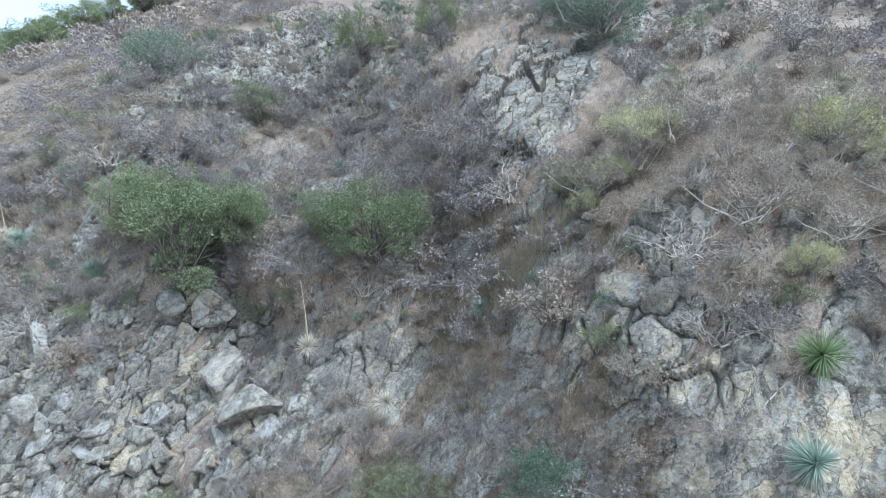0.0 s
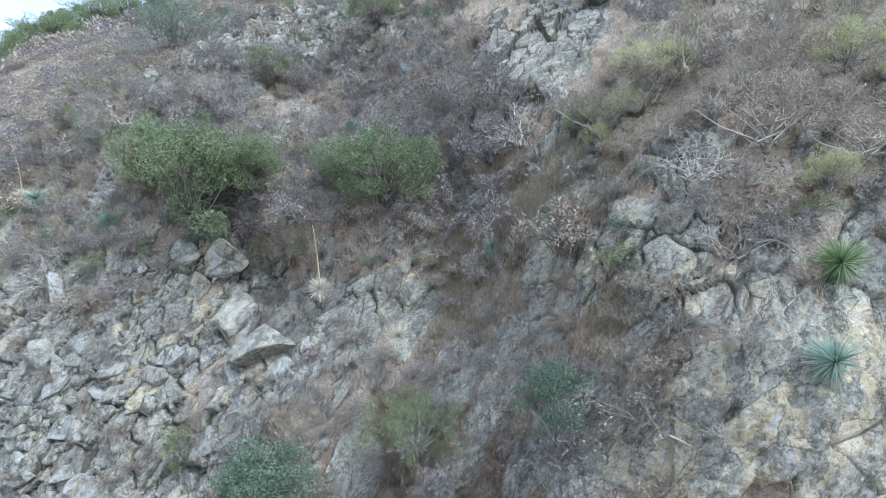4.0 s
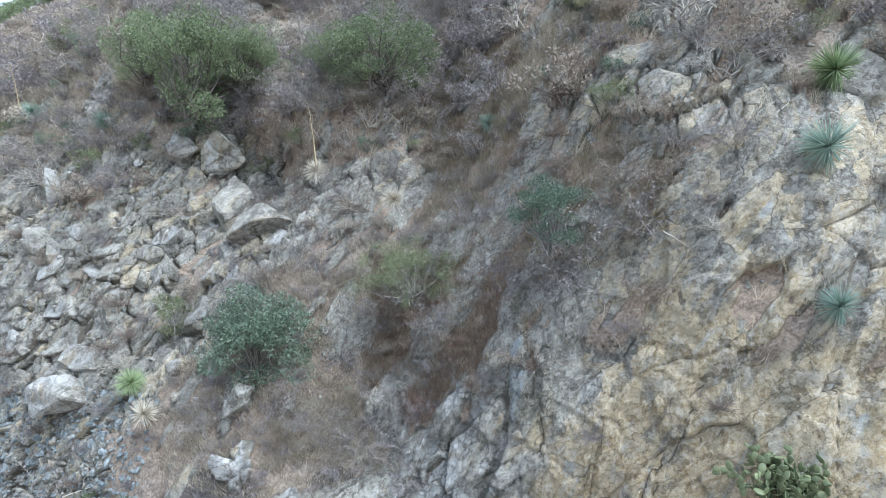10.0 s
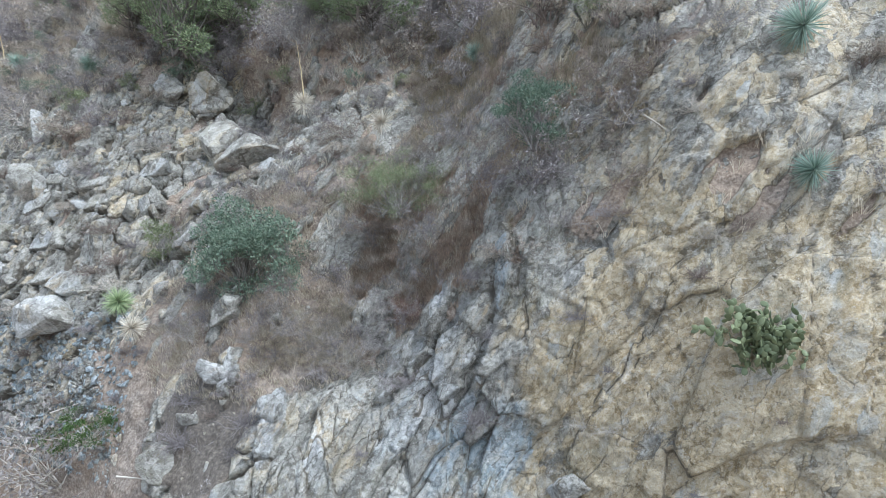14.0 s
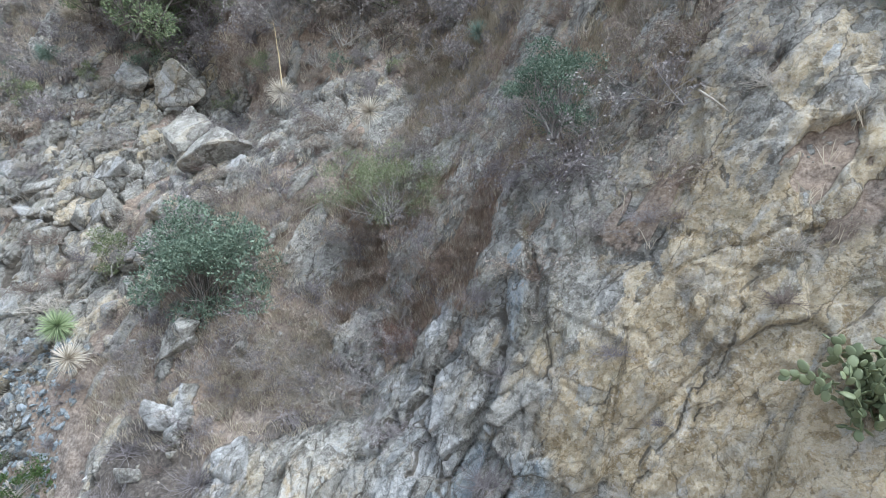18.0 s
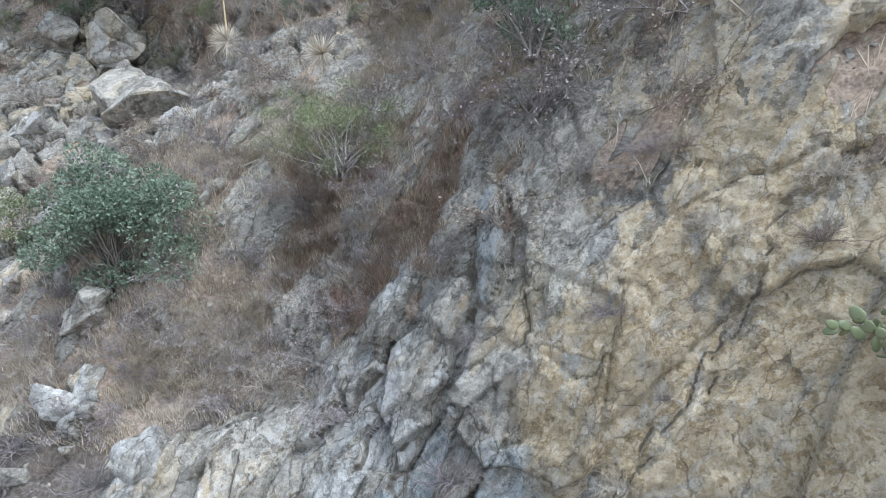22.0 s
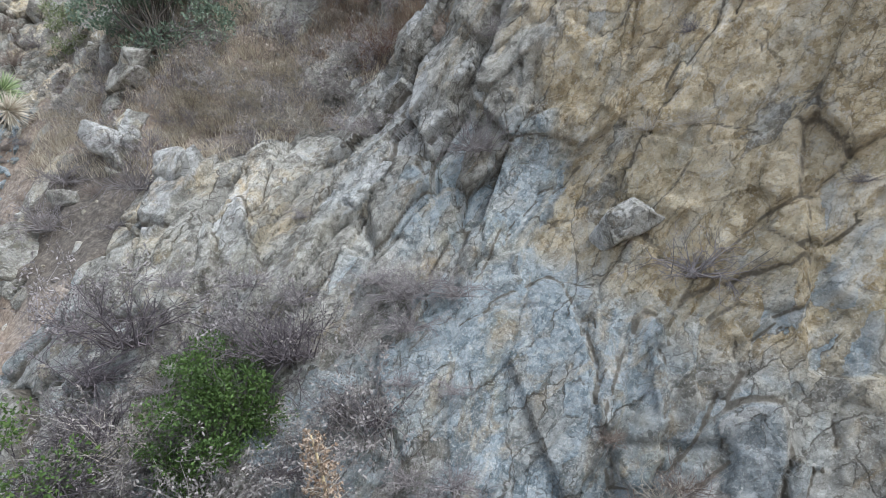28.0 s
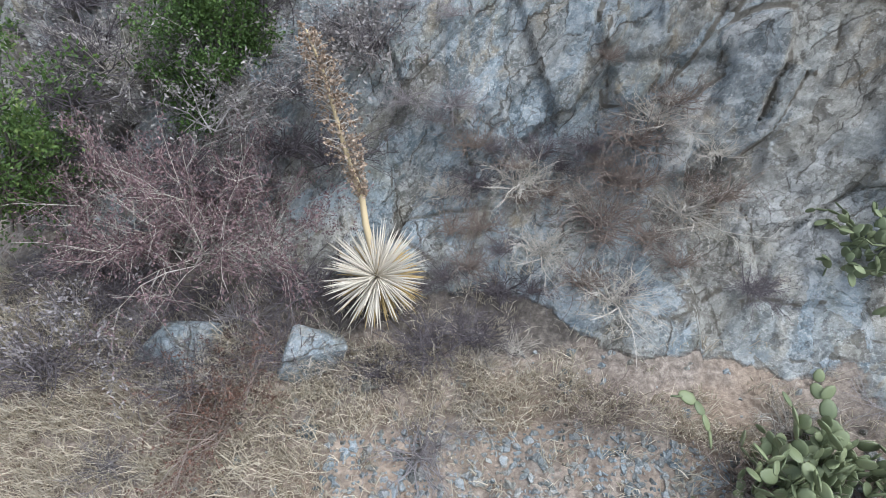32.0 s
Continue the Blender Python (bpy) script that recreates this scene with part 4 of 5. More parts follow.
# ---- large green shrubs on the upper slope ----
TOYON = [bush_meshes(s, 1.0, 0.85, 58, 17000, 0.021, LEAF_DARK, BARK, stems=5, skirt=1.0, hollow=0.55, clump=(0.08, 0.15)) for s in (11, 12)]
DARK_LABEL = "dense dark green evergreen shrub on the upper slope"
for x, z, w, k, lab in ((-9.9, 18.2, 5.0, 0, "largest " + DARK_LABEL), (-12.5, 19.9, 3.6, 1, DARK_LABEL), (-8.4, 19.5, 3.4, 1, DARK_LABEL),
                        (-2.5, 18.9, 3.9, 1, DARK_LABEL), (-4.3, 19.6, 2.4, 0, DARK_LABEL)):
    bush("evergreen_shrub", x, z, 0.22 * w, TOYON[k], lab, "shrub", "evergreen shrubs", 40 * k + x * 9, w)
OLIVE = [bush_meshes(s, 1.0, 0.7, 40, 6000, 0.025, LEAF_OLIVE, TWIG, hollow=0.1) for s in (13,)]
for x, z, w in ((4.2, 21.2, 1.9), (-9.7, 26.5, 3.0), (-6.2, 21.2, 1.6), (-4.6, 30.6, 3.6), (-0.5, 31.3, 3.2), (-21.0, 24.0, 2.2), (-1.2, 20.7, 1.3)):
    bush("olive_shrub", x, z, 0.2 * w, OLIVE[0], "olive green half dry shrub among grey brush", "shrub", "olive shrubs", x * 30, w)
GREY = [bush_meshes(s, 1.0, 0.85, 50, 8000, 0.024, LEAF_GREY, TWIG, hollow=0.2) for s in (15, 16)]
for x, z, w, lab in ((-17.5, 29.6, 4.2, "pale grey-green shrub below the scree"), (7.1, 29.0, 4.6, "grey-green shrub behind the rock outcrop"), (6.2, 31.0, 3.8, "grey-green shrub behind the rock outcrop")):
    bush("grey_green_shrub", x, z, 0.2 * w, GREY[1], lab, "shrub", "grey-green shrubs", x * 20, w)
YELLOW = [bush_meshes(s, 1.0, 0.75, 44, 4600, 0.026, LEAF_YELLOW, TWIG, hollow=0.2) for s in (17,)]
for x, z, w in ((6.0, 22.3, 2.3), (6.9, 22.8, 1.5), (10.7, 22.2, 2.3), (5.2, 21.3, 1.5), (4.3, 20.4, 1.3), (11.9, 21.6, 1.8), (8.5, 18.6, 1.5)):
    bush("yellow_green_shrub", x, z, 0.42 * w, YELLOW[0], "yellow-green flowering shrub on the ridge", "shrub", "yellow-green shrubs", x * 50, w)

# ---- shrubs of the middle slope ----
bush("leafy_shrub", -5.2, 9.25, 0.0, bush_meshes(21, 3.1, 3.1, 64, 18500, 0.075, LEAF_GREY, BARK, lean=(-0.05, 0.3, 0), width=0.62, hollow=0.45, clump=(0.08, 0.16)), "large grey-green broad-leaved shrub beside the gully", "shrub")
bush("olive_shrub", -8.9, 10.2, -0.2, bush_meshes(22, 1.6, 1.7, 26, 3000, 0.07, LEAF_OLIVE, TWIG), "small olive green shrub beside the leafy shrub", "shrub")
bush("wispy_shrub", -1.1, 11.6, 0.5, bush_meshes(23, 3.2, 1.8, 60, 11000, 0.06, LEAF_OLIVE, TWIG, width=0.3, hollow=0.0, stems=14), "wispy olive green shrub above the bare soil", "shrub")
bush("grey_green_shrub", 2.4, 12.9, 0.9, bush_meshes(24, 1.9, 1.9, 46, 8500, 0.055, LEAF_GREY, TWIG, hollow=0.1, stems=12), "grey-green shrub at the top of the rock face", "shrub")
bush("low_green_shrub", -9.4, 5.5, 0.4, bush_meshes(25, 2.3, 1.1, 26, 2600, 0.06, LEAF_BRIGHT, TWIG_PALE, hollow=0.0), "low bright green shrub in a heap of bare twigs", "shrub")

# ---- the foot of the cliff ----
bush("young_tree", -2.1, 2.75, -0.25, bush_meshes(31, 1.4, 1.9, 70, 13000, 0.045, LEAF_BRIGHT, BARK, width=0.6), "bright green young tree at the foot of the cliff", "tree")
bush("young_tree", -4.1, 2.0, 0.8, bush_meshes(32, 1.9, 2.3, 60, 10000, 0.05, LEAF_BRIGHT, BARK, width=0.6), "green young tree beside the withered shrub", "tree")

# ---- withered shrubs ----
DRY = [dry_meshes(40 + k, 1.0, 0.7, 20, 3, 1300, (TWIG, TWIG_DARK, TWIG_RUST, TWIG_PALE)[k % 4], (LEAF_DRY, LEAF_DUSK, LEAF_TAN, LEAF_DRY)[k % 4], 0.04, 0.8, 0.006) for k in range(6)]
DRY += [dry_meshes(50 + k, 1.0, 0.6, 40, 3, 500, (TWIG_DARK, TWIG_RUST, TWIG_PALE)[k], (LEAF_DUSK, LEAF_TAN, STRAW)[k], 0.025, 0.9, 0.011) for k in range(3)]
DRY.append(dry_meshes(53, 1.0, 0.55, 36, 3, 3500, TWIG_RUST, LEAF_RUST, 0.03, 0.9, 0.009))
DRY.append(dry_meshes(59, 1.0, 0.6, 40, 3, 900, TWIG_DUSK, TWIG_DUSK, 0.028, 0.9, 0.010))
mound = lambda seed, mat, twig, n=1100, leaf=0.055: bush_meshes(seed, 1.0, 0.62, 18, n, leaf, mat, twig, hollow=0.35, width=0.35, depth=1, stems=9)
FAR_DRY = [mound(54, LEAF_DRY, TWIG), mound(55, LEAF_DUSK, TWIG_DARK), mound(56, LEAF_TAN, TWIG_RUST), dry_meshes(57, 1.0, 0.7, 16, 2, 500, TWIG_PALE, LEAF_DRY, 0.05, 0.8, 0.012)]
RIDGE = [mound(66, LEAF_TAN, TWIG_PALE, 3600, 0.026), mound(67, LEAF_TAN, TWIG_PALE, 3600, 0.026)]
SAGE = [mound(58, LEAF_OLIVE, TWIG), mound(59, LEAF_GREY, TWIG)]
BROWN = [mound(64, LEAF_TAN, TWIG_RUST), mound(65, LEAF_TAN, TWIG_PALE)]


def dry_bush(name, x, z, w, meshes, label, group="dry shrubs", out=0.15, turn=0.0, high=1.0):
    p, n, _ = on_hill(x, z)
    m = Matrix.Translation(p + Vector((0, -out * w, -0.03 * w))) @ pose(0, 0, 0, 0, 0, turn) @ Matrix.Diagonal((w, w, w * high, 1))
    ob = thing(name, m, label, "shrub", group)
    part("twig_tangle", meshes[0], ob)
    part("withered_foliage", meshes[1], ob)
    return ob


big = dry_meshes(61, 2.3, 1.75, 30, 5, 24000, TWIG_PALE, LEAF_RED, 0.045, 0.8, 0.012)
p, n, _ = on_hill(-2.35, 1.7)
withered = thing("withered_shrub", Matrix.Translation(p + Vector((0, -0.25, -0.05))) @ Matrix.Diagonal((0.8, 0.8, 0.92, 1)), "large withered shrub with reddish dead leaves and pale branches", "shrub")
part("branchwork", big[0], withered, "pale forked branches")
part("withered_foliage", big[1], withered, "curled reddish brown leaves")
for name, x, z, w, k, lab in (
        ("bare_shrub", -3.1, 3.3, 1.3, 3, "bare grey shrub between the young trees"), ("bare_shrub", -10.6, 4.4, 4.2, 3, "wide heap of bare grey twigs"),
        ("straw_shrub", 11.7, 19.7, 2.9, 8, "straw-coloured leafless shrub on the ridge"), ("dry_shrub", 2.4, 12.3, 1.8, 1, "hanging grey dry stems below a green shrub"),
        ("dry_shrub", 4.2, 13.5, 2.0, 0, "purplish grey dry shrub above the cliff"), ("dry_shrub", -1.33, 4.3, 1.15, 10, "dark dry shrub growing from the rock face"), ("straw_tuft", -2.2, 7.9, 0.9, 8, "straw-coloured grass tuft at the gully's edge"), ("straw_tuft", -3.0, 8.4, 0.8, 8, "straw-coloured grass tuft in the gully"), ("straw_tuft", -1.9, 7.6, 0.6, 8, "straw-coloured grass tuft at the gully's edge"), ("dry_shrub", 0.93, 10.0, 0.7, 6, "dark dry shrub between two ribs of rock"), ("dry_shrub", -0.8, 9.1, 0.9, 9, "reddish brown shrub between ribs of rock"), ("dry_shrub", -0.2, 4.9, 0.75, 6, "small dark dry shrub growing from the rock face"),
        ("dry_shrub", -0.4, 3.6, 0.85, 10, "small dry shrub growing from the rock face"), ("dry_tuft", 0.7, 2.55, 0.5, 7, "rusty dry tuft in a rock crack"),
        ("dry_tuft", 1.25, 2.1, 0.7, 8, "straw-coloured dry tuft in a rock crack"), ("dry_tuft", 2.47, 2.6, 0.8, 7, "rusty brown dry tuft in a wide crack"),
        ("dry_tuft", 2.1, 1.75, 0.95, 7, "rusty brown dry tuft in a wide crack"), ("dry_shrub", 2.15, 1.15, 0.75, 8, "straw-coloured sprawling shrub at the cliff's foot"),
        ("dry_shrub", 0.7, 0.9, 0.8, 10, "purplish grey dry shrub at the cliff's foot"), ("rusty_shrub", -1.65, 0.6, 1.15, 9, "rusty dark brown shrub on the dry grass"),
        ("dry_shrub", -2.0, 0.75, 1.0, 10, "dark grey brush on the dry grass"), ("dry_shrub", -3.6, 0.8, 1.1, 10, "dark grey brush on the dry grass"), ("dry_shrub", -1.25, 0.9, 0.8, 10, "dark grey brush on the dry grass"), ("dry_shrub", -3.4, 0.9, 1.2, 1, "dark grey brush on the dry grass"), ("dry_tuft", 2.85, 3.0, 0.6, 7, "rusty brown dry tuft under a ledge of rock"), ("dry_tuft", 2.65, 2.85, 0.7, 8, "straw-coloured dry tuft under a ledge of rock"), ("dry_tuft", 2.3, 2.2, 0.7, 7, "rusty brown dry tuft in a wide crack"), ("dry_tuft", 2.2, 3.4, 0.35, 7, "rusty brown dry tuft in an upright crack"), ("dry_shrub", 2.9, 1.9, 0.8, 8, "thin straw-coloured twigs on the rock"),
        ("dry_shrub", 0.95, 6.9, 0.9, 6, "dark dry shrub hanging on the rock face"), ("dry_shrub", 3.3, 5.2, 0.9, 6, "dark dry twigs below the white knob"),
        ("dry_shrub", -2.0, 4.4, 1.2, 1, "dark grey brush above the young tree"), ("dry_shrub", -4.6, 4.6, 1.5, 1, "dark grey brush below the pale block")):
    dry_bush(name, x, z, w, DRY[k], lab, "", 0.12, x * 40)

spots = [(3.4, 29.2, 11), (4.4, 26.0, 9), (3.9, 23.6, 5), (-4.95, 16.3, 1.6), (-4.95, 15.4, 1.4), (-1.72, 14.8, 1.5), (-1.7, 14.0, 1.2), (-8.6, 8.5, 1.2), (8.35, 17.0, 1.7), (7.4, 15.0, 1.7), (6.95, 12.0, 1.4), (1.35, 17.3, 1.2), (-9.4, 9.1, 1.0),
         (-14.3, 20.3, 1.5), (-21.8, 19.9, 1.5), (-20.2, 19.7, 1.2), (-14.5, 18.4, 1.2), (-5.5, 9.8, 2.6), (-3.9, 7.0, 1.2), (-0.28, 1.5, 1.5), (0.0, 2.4, 1.2), (2.75, 5.7, 0.9)]


def scatter(seed, count, box, name, kinds, labels, group, small, large, on_rock=0.0, gap=0.36, lean=0.1):
    """Shrubs strewn over a stretch of the slope, where there is soil to grow in."""
    rng = np.random.default_rng(seed)
    made = tried = 0
    while made < count and tried < 30 * count:
        tried += 1
        x, z = rng.uniform(box[0], box[1]), rng.uniform(box[2], box[3])
        p, n, r = on_hill(x, z)
        if rng.random() < r * 1.1 - on_rock:
            continue
        w = rng.uniform(small, large) * (1.0 if z < 17 else 1.2)
        if any((x - a) ** 2 + (z - b) ** 2 < (gap * (w + c)) ** 2 for a, b, c in spots):
            continue
        spots.append((x, z, w))
        k = int(rng.integers(0, len(kinds)))
        dry_bush(name, x, z, w, kinds[k], labels[k % len(labels)], group, lean, rng.uniform(0, 360), rng.uniform(0.7, 1.1))
        made += 1


GREY_LABEL = "grey-brown dry shrub on the slope"
scatter(5, 75, (-9, 9, 8, 16), "dry_shrub", DRY[:6], (GREY_LABEL, GREY_LABEL, "rusty brown dry shrub on the slope", "pale leafless shrub on the slope", GREY_LABEL, GREY_LABEL), "dry shrubs on the lower slope", 0.5, 1.3, 0.1)
scatter(15, 40, (-6.5, 0.0, 7.4, 11.2), "dry_shrub", DRY[:6], (GREY_LABEL, GREY_LABEL, "rusty brown dry shrub on the slope", "pale leafless shrub on the slope", GREY_LABEL, GREY_LABEL), "dry shrubs on the lower slope", 0.5, 1.2, 0.2, 0.25)
scatter(16, 22, (-0.5, 5.0, 10.4, 15.5), "dry_shrub", DRY[:3], (GREY_LABEL, GREY_LABEL, "rusty brown dry shrub on the slope"), "dry shrubs on the lower slope", 0.6, 1.4, 0.2, 0.25)
scatter(17, 24, (4.5, 13, 19.6, 24.5), "ridge_shrub", RIDGE, ("tall grey dry shrub on the ridge", "tall straw-grey dry shrub on the ridge"), "dry shrubs on the ridge", 1.6, 2.8, 0.5, 0.22, 0.2)
scatter(8, 330, (-26, 15, 14, 34), "dead_bush", FAR_DRY, (GREY_LABEL, GREY_LABEL, "rusty brown dry shrub on the slope", "pale leafless shrub on the slope"), "dry shrubs on the upper slope", 0.9, 2.4, 0.2, 0.25)
scatter(35, 70, (-13, 3, 18, 28), "dusky_shrub", [FAR_DRY[1], DRY[1], DRY[4]], ("dusky purplish grey shrub on the slope", "dusky twiggy shrub on the slope", "grey twiggy shrub on the slope"), "dusky shrubs", 1.2, 2.6, 0.2, 0.2, 0.2)
scatter(9, 170, (-26, 15, 16, 36), "sage_shrub", SAGE, ("dull olive sage shrub on the slope", "dull grey-green sage shrub on the slope"), "sage shrubs", 0.8, 1.9, 0.15, 0.26)
scatter(10, 110, (-26, 15, 12, 34), "brown_shrub", BROWN, ("low brown dry shrub on the slope",), "brown shrubs", 0.6, 1.4, 0.15, 0.24)
scatter(19, 22, (-4.2, -0.2, 2.2, 4.4), "dry_shrub", [DRY[0], DRY[10], DRY[10]], ("bare grey twigs round the young trees", "dusky dry brush round the young trees", "dark dry brush round the young trees"), "dry brush at the cliff's foot", 0.7, 1.4, 0.9, 0.22, 0.2)
RUSSET = [dry_meshes(141 + k, 1.0, 0.62, 26, 3, 2600, TWIG_RUST, LEAF_RUSSET, 0.03, 0.9, 0.006) for k in range(2)]
HAY = [dry_meshes(145 + k, 1.0, 0.6, 26, 3, 2600, (TWIG_PALE, TWIG_RUST)[k], LEAF_HAY, 0.03, 0.9, 0.006) for k in range(2)]
RUSSET_LABEL, HAY_LABEL = "russet brown dry shrub above the ribs of rock", "hay-coloured dry shrub on the bare soil"
scatter(31, 14, (-2.2, 0.5, 10.4, 12.4), "russet_shrub", RUSSET, (RUSSET_LABEL,), "russet shrubs", 0.5, 1.1, 0.3, 0.2)
scatter(32, 18, (0.2, 4.6, 13.2, 19.0), "russet_shrub", RUSSET, ("russet brown dry shrub between ribs of rock",), "russet shrubs", 0.6, 1.3, 0.2, 0.25)
scatter(33, 30, (-4.7, -2.2, 7.8, 9.2), "hay_shrub", HAY, (HAY_LABEL,), "hay-coloured shrubs", 0.4, 0.8, 0.4, 0.2)
scatter(34, 30, (5.0, 12.4, 18.6, 23.4), "ridge_shrub", [DRY[1], DRY[4]], ("dusky twiggy shrub on the ridge", "grey twiggy shrub on the ridge"), "dry shrubs on the ridge", 1.6, 2.7, 0.6, 0.2, 0.3)
scatter(36, 46, (9, 21, 24, 37), "dead_bush", FAR_DRY, (GREY_LABEL, GREY_LABEL, "rusty brown dry shrub on the slope", "pale leafless shrub on the slope"), "dry shrubs on the upper slope", 1.4, 3.0, 0.3, 0.25)
scatter(37, 30, (0.2, 3.6, 1.15, 2.7), "dry_tuft", [DRY[7], DRY[8], DRY[10]], ("rusty dry tuft on the rock at the cliff's foot", "straw-coloured dry tuft on the rock at the cliff's foot", "dusky dry tuft on the rock at the cliff's foot"), "dry tufts at the cliff's foot", 0.35, 0.75, 0.9, 0.25, 0.15)
scatter(11, 18, (-3.8, 0.6, 2.4, 5.2), "dry_tuft", DRY[6:7], ("dark grey dry tuft on the rock face",), "dry tufts on the cliff", 0.35, 0.8, 0.8, 0.25, 0.2)
scatter(12, 40, (-9, 9, 6, 15), "dry_tuft", DRY[6:9], ("grey dry tuft in a crack", "rusty dry tuft in a crack", "straw-coloured dry tuft in a crack"), "dry tufts on the cliff", 0.25, 0.6, 0.6, 0.3)
scatter(13, 40, (-17, -4, 6, 17), "dry_tuft", DRY[6:9], ("grey dry tuft in the rubble", "rusty dry tuft in the rubble", "straw-coloured dry tuft in the rubble"), "dry tufts in the rubble", 0.4, 1.0, 0.7, 0.3)
scatter(14, 26, (-4.5, 4.5, -0.2, 1.3), "dry_tuft", DRY[6:9], ("grey dry tuft on the grass", "rusty dry tuft on the grass", "straw-coloured dry tuft on the grass"), "dry tufts on the grass", 0.35, 0.8, 0.9, 0.3)
scatter(18, 22, (-4.2, 1.2, 0.7, 1.5), "dry_shrub", DRY[10:11], ("dark purplish grey brush at the cliff's foot",), "dry brush at the cliff's foot", 0.5, 0.95, 0.9, 0.2)
scatter(20, 30, (-8.5, -0.5, 11.5, 16.2), "dry_shrub", [DRY[1], DRY[0], DRY[2]], ("dusky dry shrub among the rubble", GREY_LABEL, "rusty brown dry shrub on the slope"), "dry shrubs on the lower slope", 0.6, 1.4, 0.6, 0.25)


# far brush that nobody could count
def far_brush(seed, count, mat):
    rng = np.random.default_rng(seed)
    s = Soup()
    made = 0
    while made < count:
        x, z = (rng.uniform(-95, 40), rng.uniform(22, 72)) if made % 2 else (rng.uniform(-62, -15), rng.uniform(19, 50))
        if z < 33 and -20 < x < 15:
            continue
        p, n, r = on_hill(x, z)
        if rng.random() < r:
            continue
        near = p.y < 60
        w = rng.uniform(0.7, 2.4) * (1 + 0.012 * max(0.0, p.y - 30))
        m = 420 if near else 130
        o = unit(rng, m) * rng.uniform(0.6, 1, (m, 1)) * [w * 0.5, w * 0.5, w * 0.36]
        o[:, 2] = np.abs(o[:, 2])
        s.leaves(np.array(p) + o, o + rng.normal(size=(m, 3)) * 0.3 * w, (0.075 if near else 0.15) * w * rng.uniform(0.6, 1.2, m), (0.035 if near else 0.08) * w, rng)
        made += 1
    return s.mesh("far_brush", mat)


tagged(new("far_brush", far_brush(6, 900, LEAF_TAN)), "grey-brown brush covering the distant upper slope", "brush", kind="stuff")
tagged(new("far_brush", far_brush(26, 900, LEAF_DUSK)), "dusky purplish brush covering the distant upper slope", "brush", kind="stuff")
FAR_TREE = bush_meshes(71, 1.0, 0.85, 40, 4500, 0.04, LEAF_DARK, BARK)
for x, z, w in ((-62, 44, 5), (-66, 47, 6), (-70, 50, 6), (-73, 54, 6), (-59, 41, 4), (-76, 56, 5), (-80, 58, 5), (-64, 51, 6), (-69, 56, 7), (-56, 46, 5), (-60, 50, 6), (-66, 62, 8), (-62, 57, 7), (-74, 59, 4),
                (-58, 66, 9), (-52, 71, 9), (-86, 60, 4), (-63, 68, 8)):
    bush("distant_oak", x, z, 0.5, FAR_TREE, "dark green oak on the distant skyline", "tree", "distant oaks", x * 7, w)

# ---- yuccas ----
ROS_GREEN = yucca_mesh(81, 1.0, 230, 125, YUCCA_GREEN, 0.12, 0.06)
ROS_BLUE = yucca_mesh(82, 1.0, 230, 120, YUCCA_BLUE, 0.12, 0.06)
ROS_DEAD = yucca_mesh(83, 1.0, 170, 115, YUCCA_DEAD, 0.18, 0.06)


def yucca(name, x, z, r, ros, label, lean=62, stalk=None, out=0.22, roll=0):
    p, n, _ = on_hill(x, z)
    ob = thing(name, Matrix.Translation(p + Vector((0, -out - 0.25 * r, 0.08))), label, "yucca", "yuccas")
    part("leaf_rosette", ros, ob, "", pose(0, 0, 0, lean, roll, x * 31) @ Matrix.Scale(r, 4))
    if stalk:
        me, _ = stalk_mesh(stalk[0], 0.028, stalk[1:], STALK, int(abs(x) * 10))
        part("flower_stalk", me, ob, "bare pale dry flower stalk")
    return ob


GREEN_LABEL, DEAD_LABEL = "green spiky yucca rosette on the slope", "dead bleached yucca rosette on the slope"
yucca("yucca", 8.35, 17.0, 0.68, ROS_GREEN, "large green spiky yucca rosette above the cliff")
yucca("yucca", 7.4, 15.0, 0.66, ROS_BLUE, "large blue-green spiky yucca rosette above the cliff")
yucca("yucca", 6.95, 12.0, 0.45, ROS_BLUE, "blue-green spiky yucca rosette on the cliff")
for x, z, r, ros in ((1.35, 17.3, 0.42, ROS_BLUE), (-4.95, 23.2, 0.5, ROS_BLUE), (-14.5, 18.4, 0.5, ROS_BLUE), (-20.2, 19.7, 0.55, ROS_BLUE), (-9.4, 9.1, 0.5, ROS_GREEN)):
    yucca("yucca", x, z, r, ros, GREEN_LABEL)
yucca("dead_yucca", -4.75, 15.85, 0.52, ROS_DEAD, "dead bleached yucca with a tall bare flower stalk", 65, (2.35, -0.35, 0.2), 0.75)
yucca("dead_yucca", -1.75, 14.5, 0.5, ROS_DEAD, DEAD_LABEL, 72, None, 1.05)
yucca("dead_yucca", -8.6, 8.5, 0.48, ROS_DEAD, DEAD_LABEL, 65, None, 0.4)
yucca("dead_yucca", -14.3, 20.3, 0.5, ROS_DEAD, "dead bleached yucca with a leaning flower stalk", 50, (1.3, -0.75, 0.1))
yucca("dead_yucca", -21.8, 19.9, 0.55, ROS_DEAD, "dead bleached yucca with a tall bare flower stalk", 50, (2.6, -0.75, 0.3))


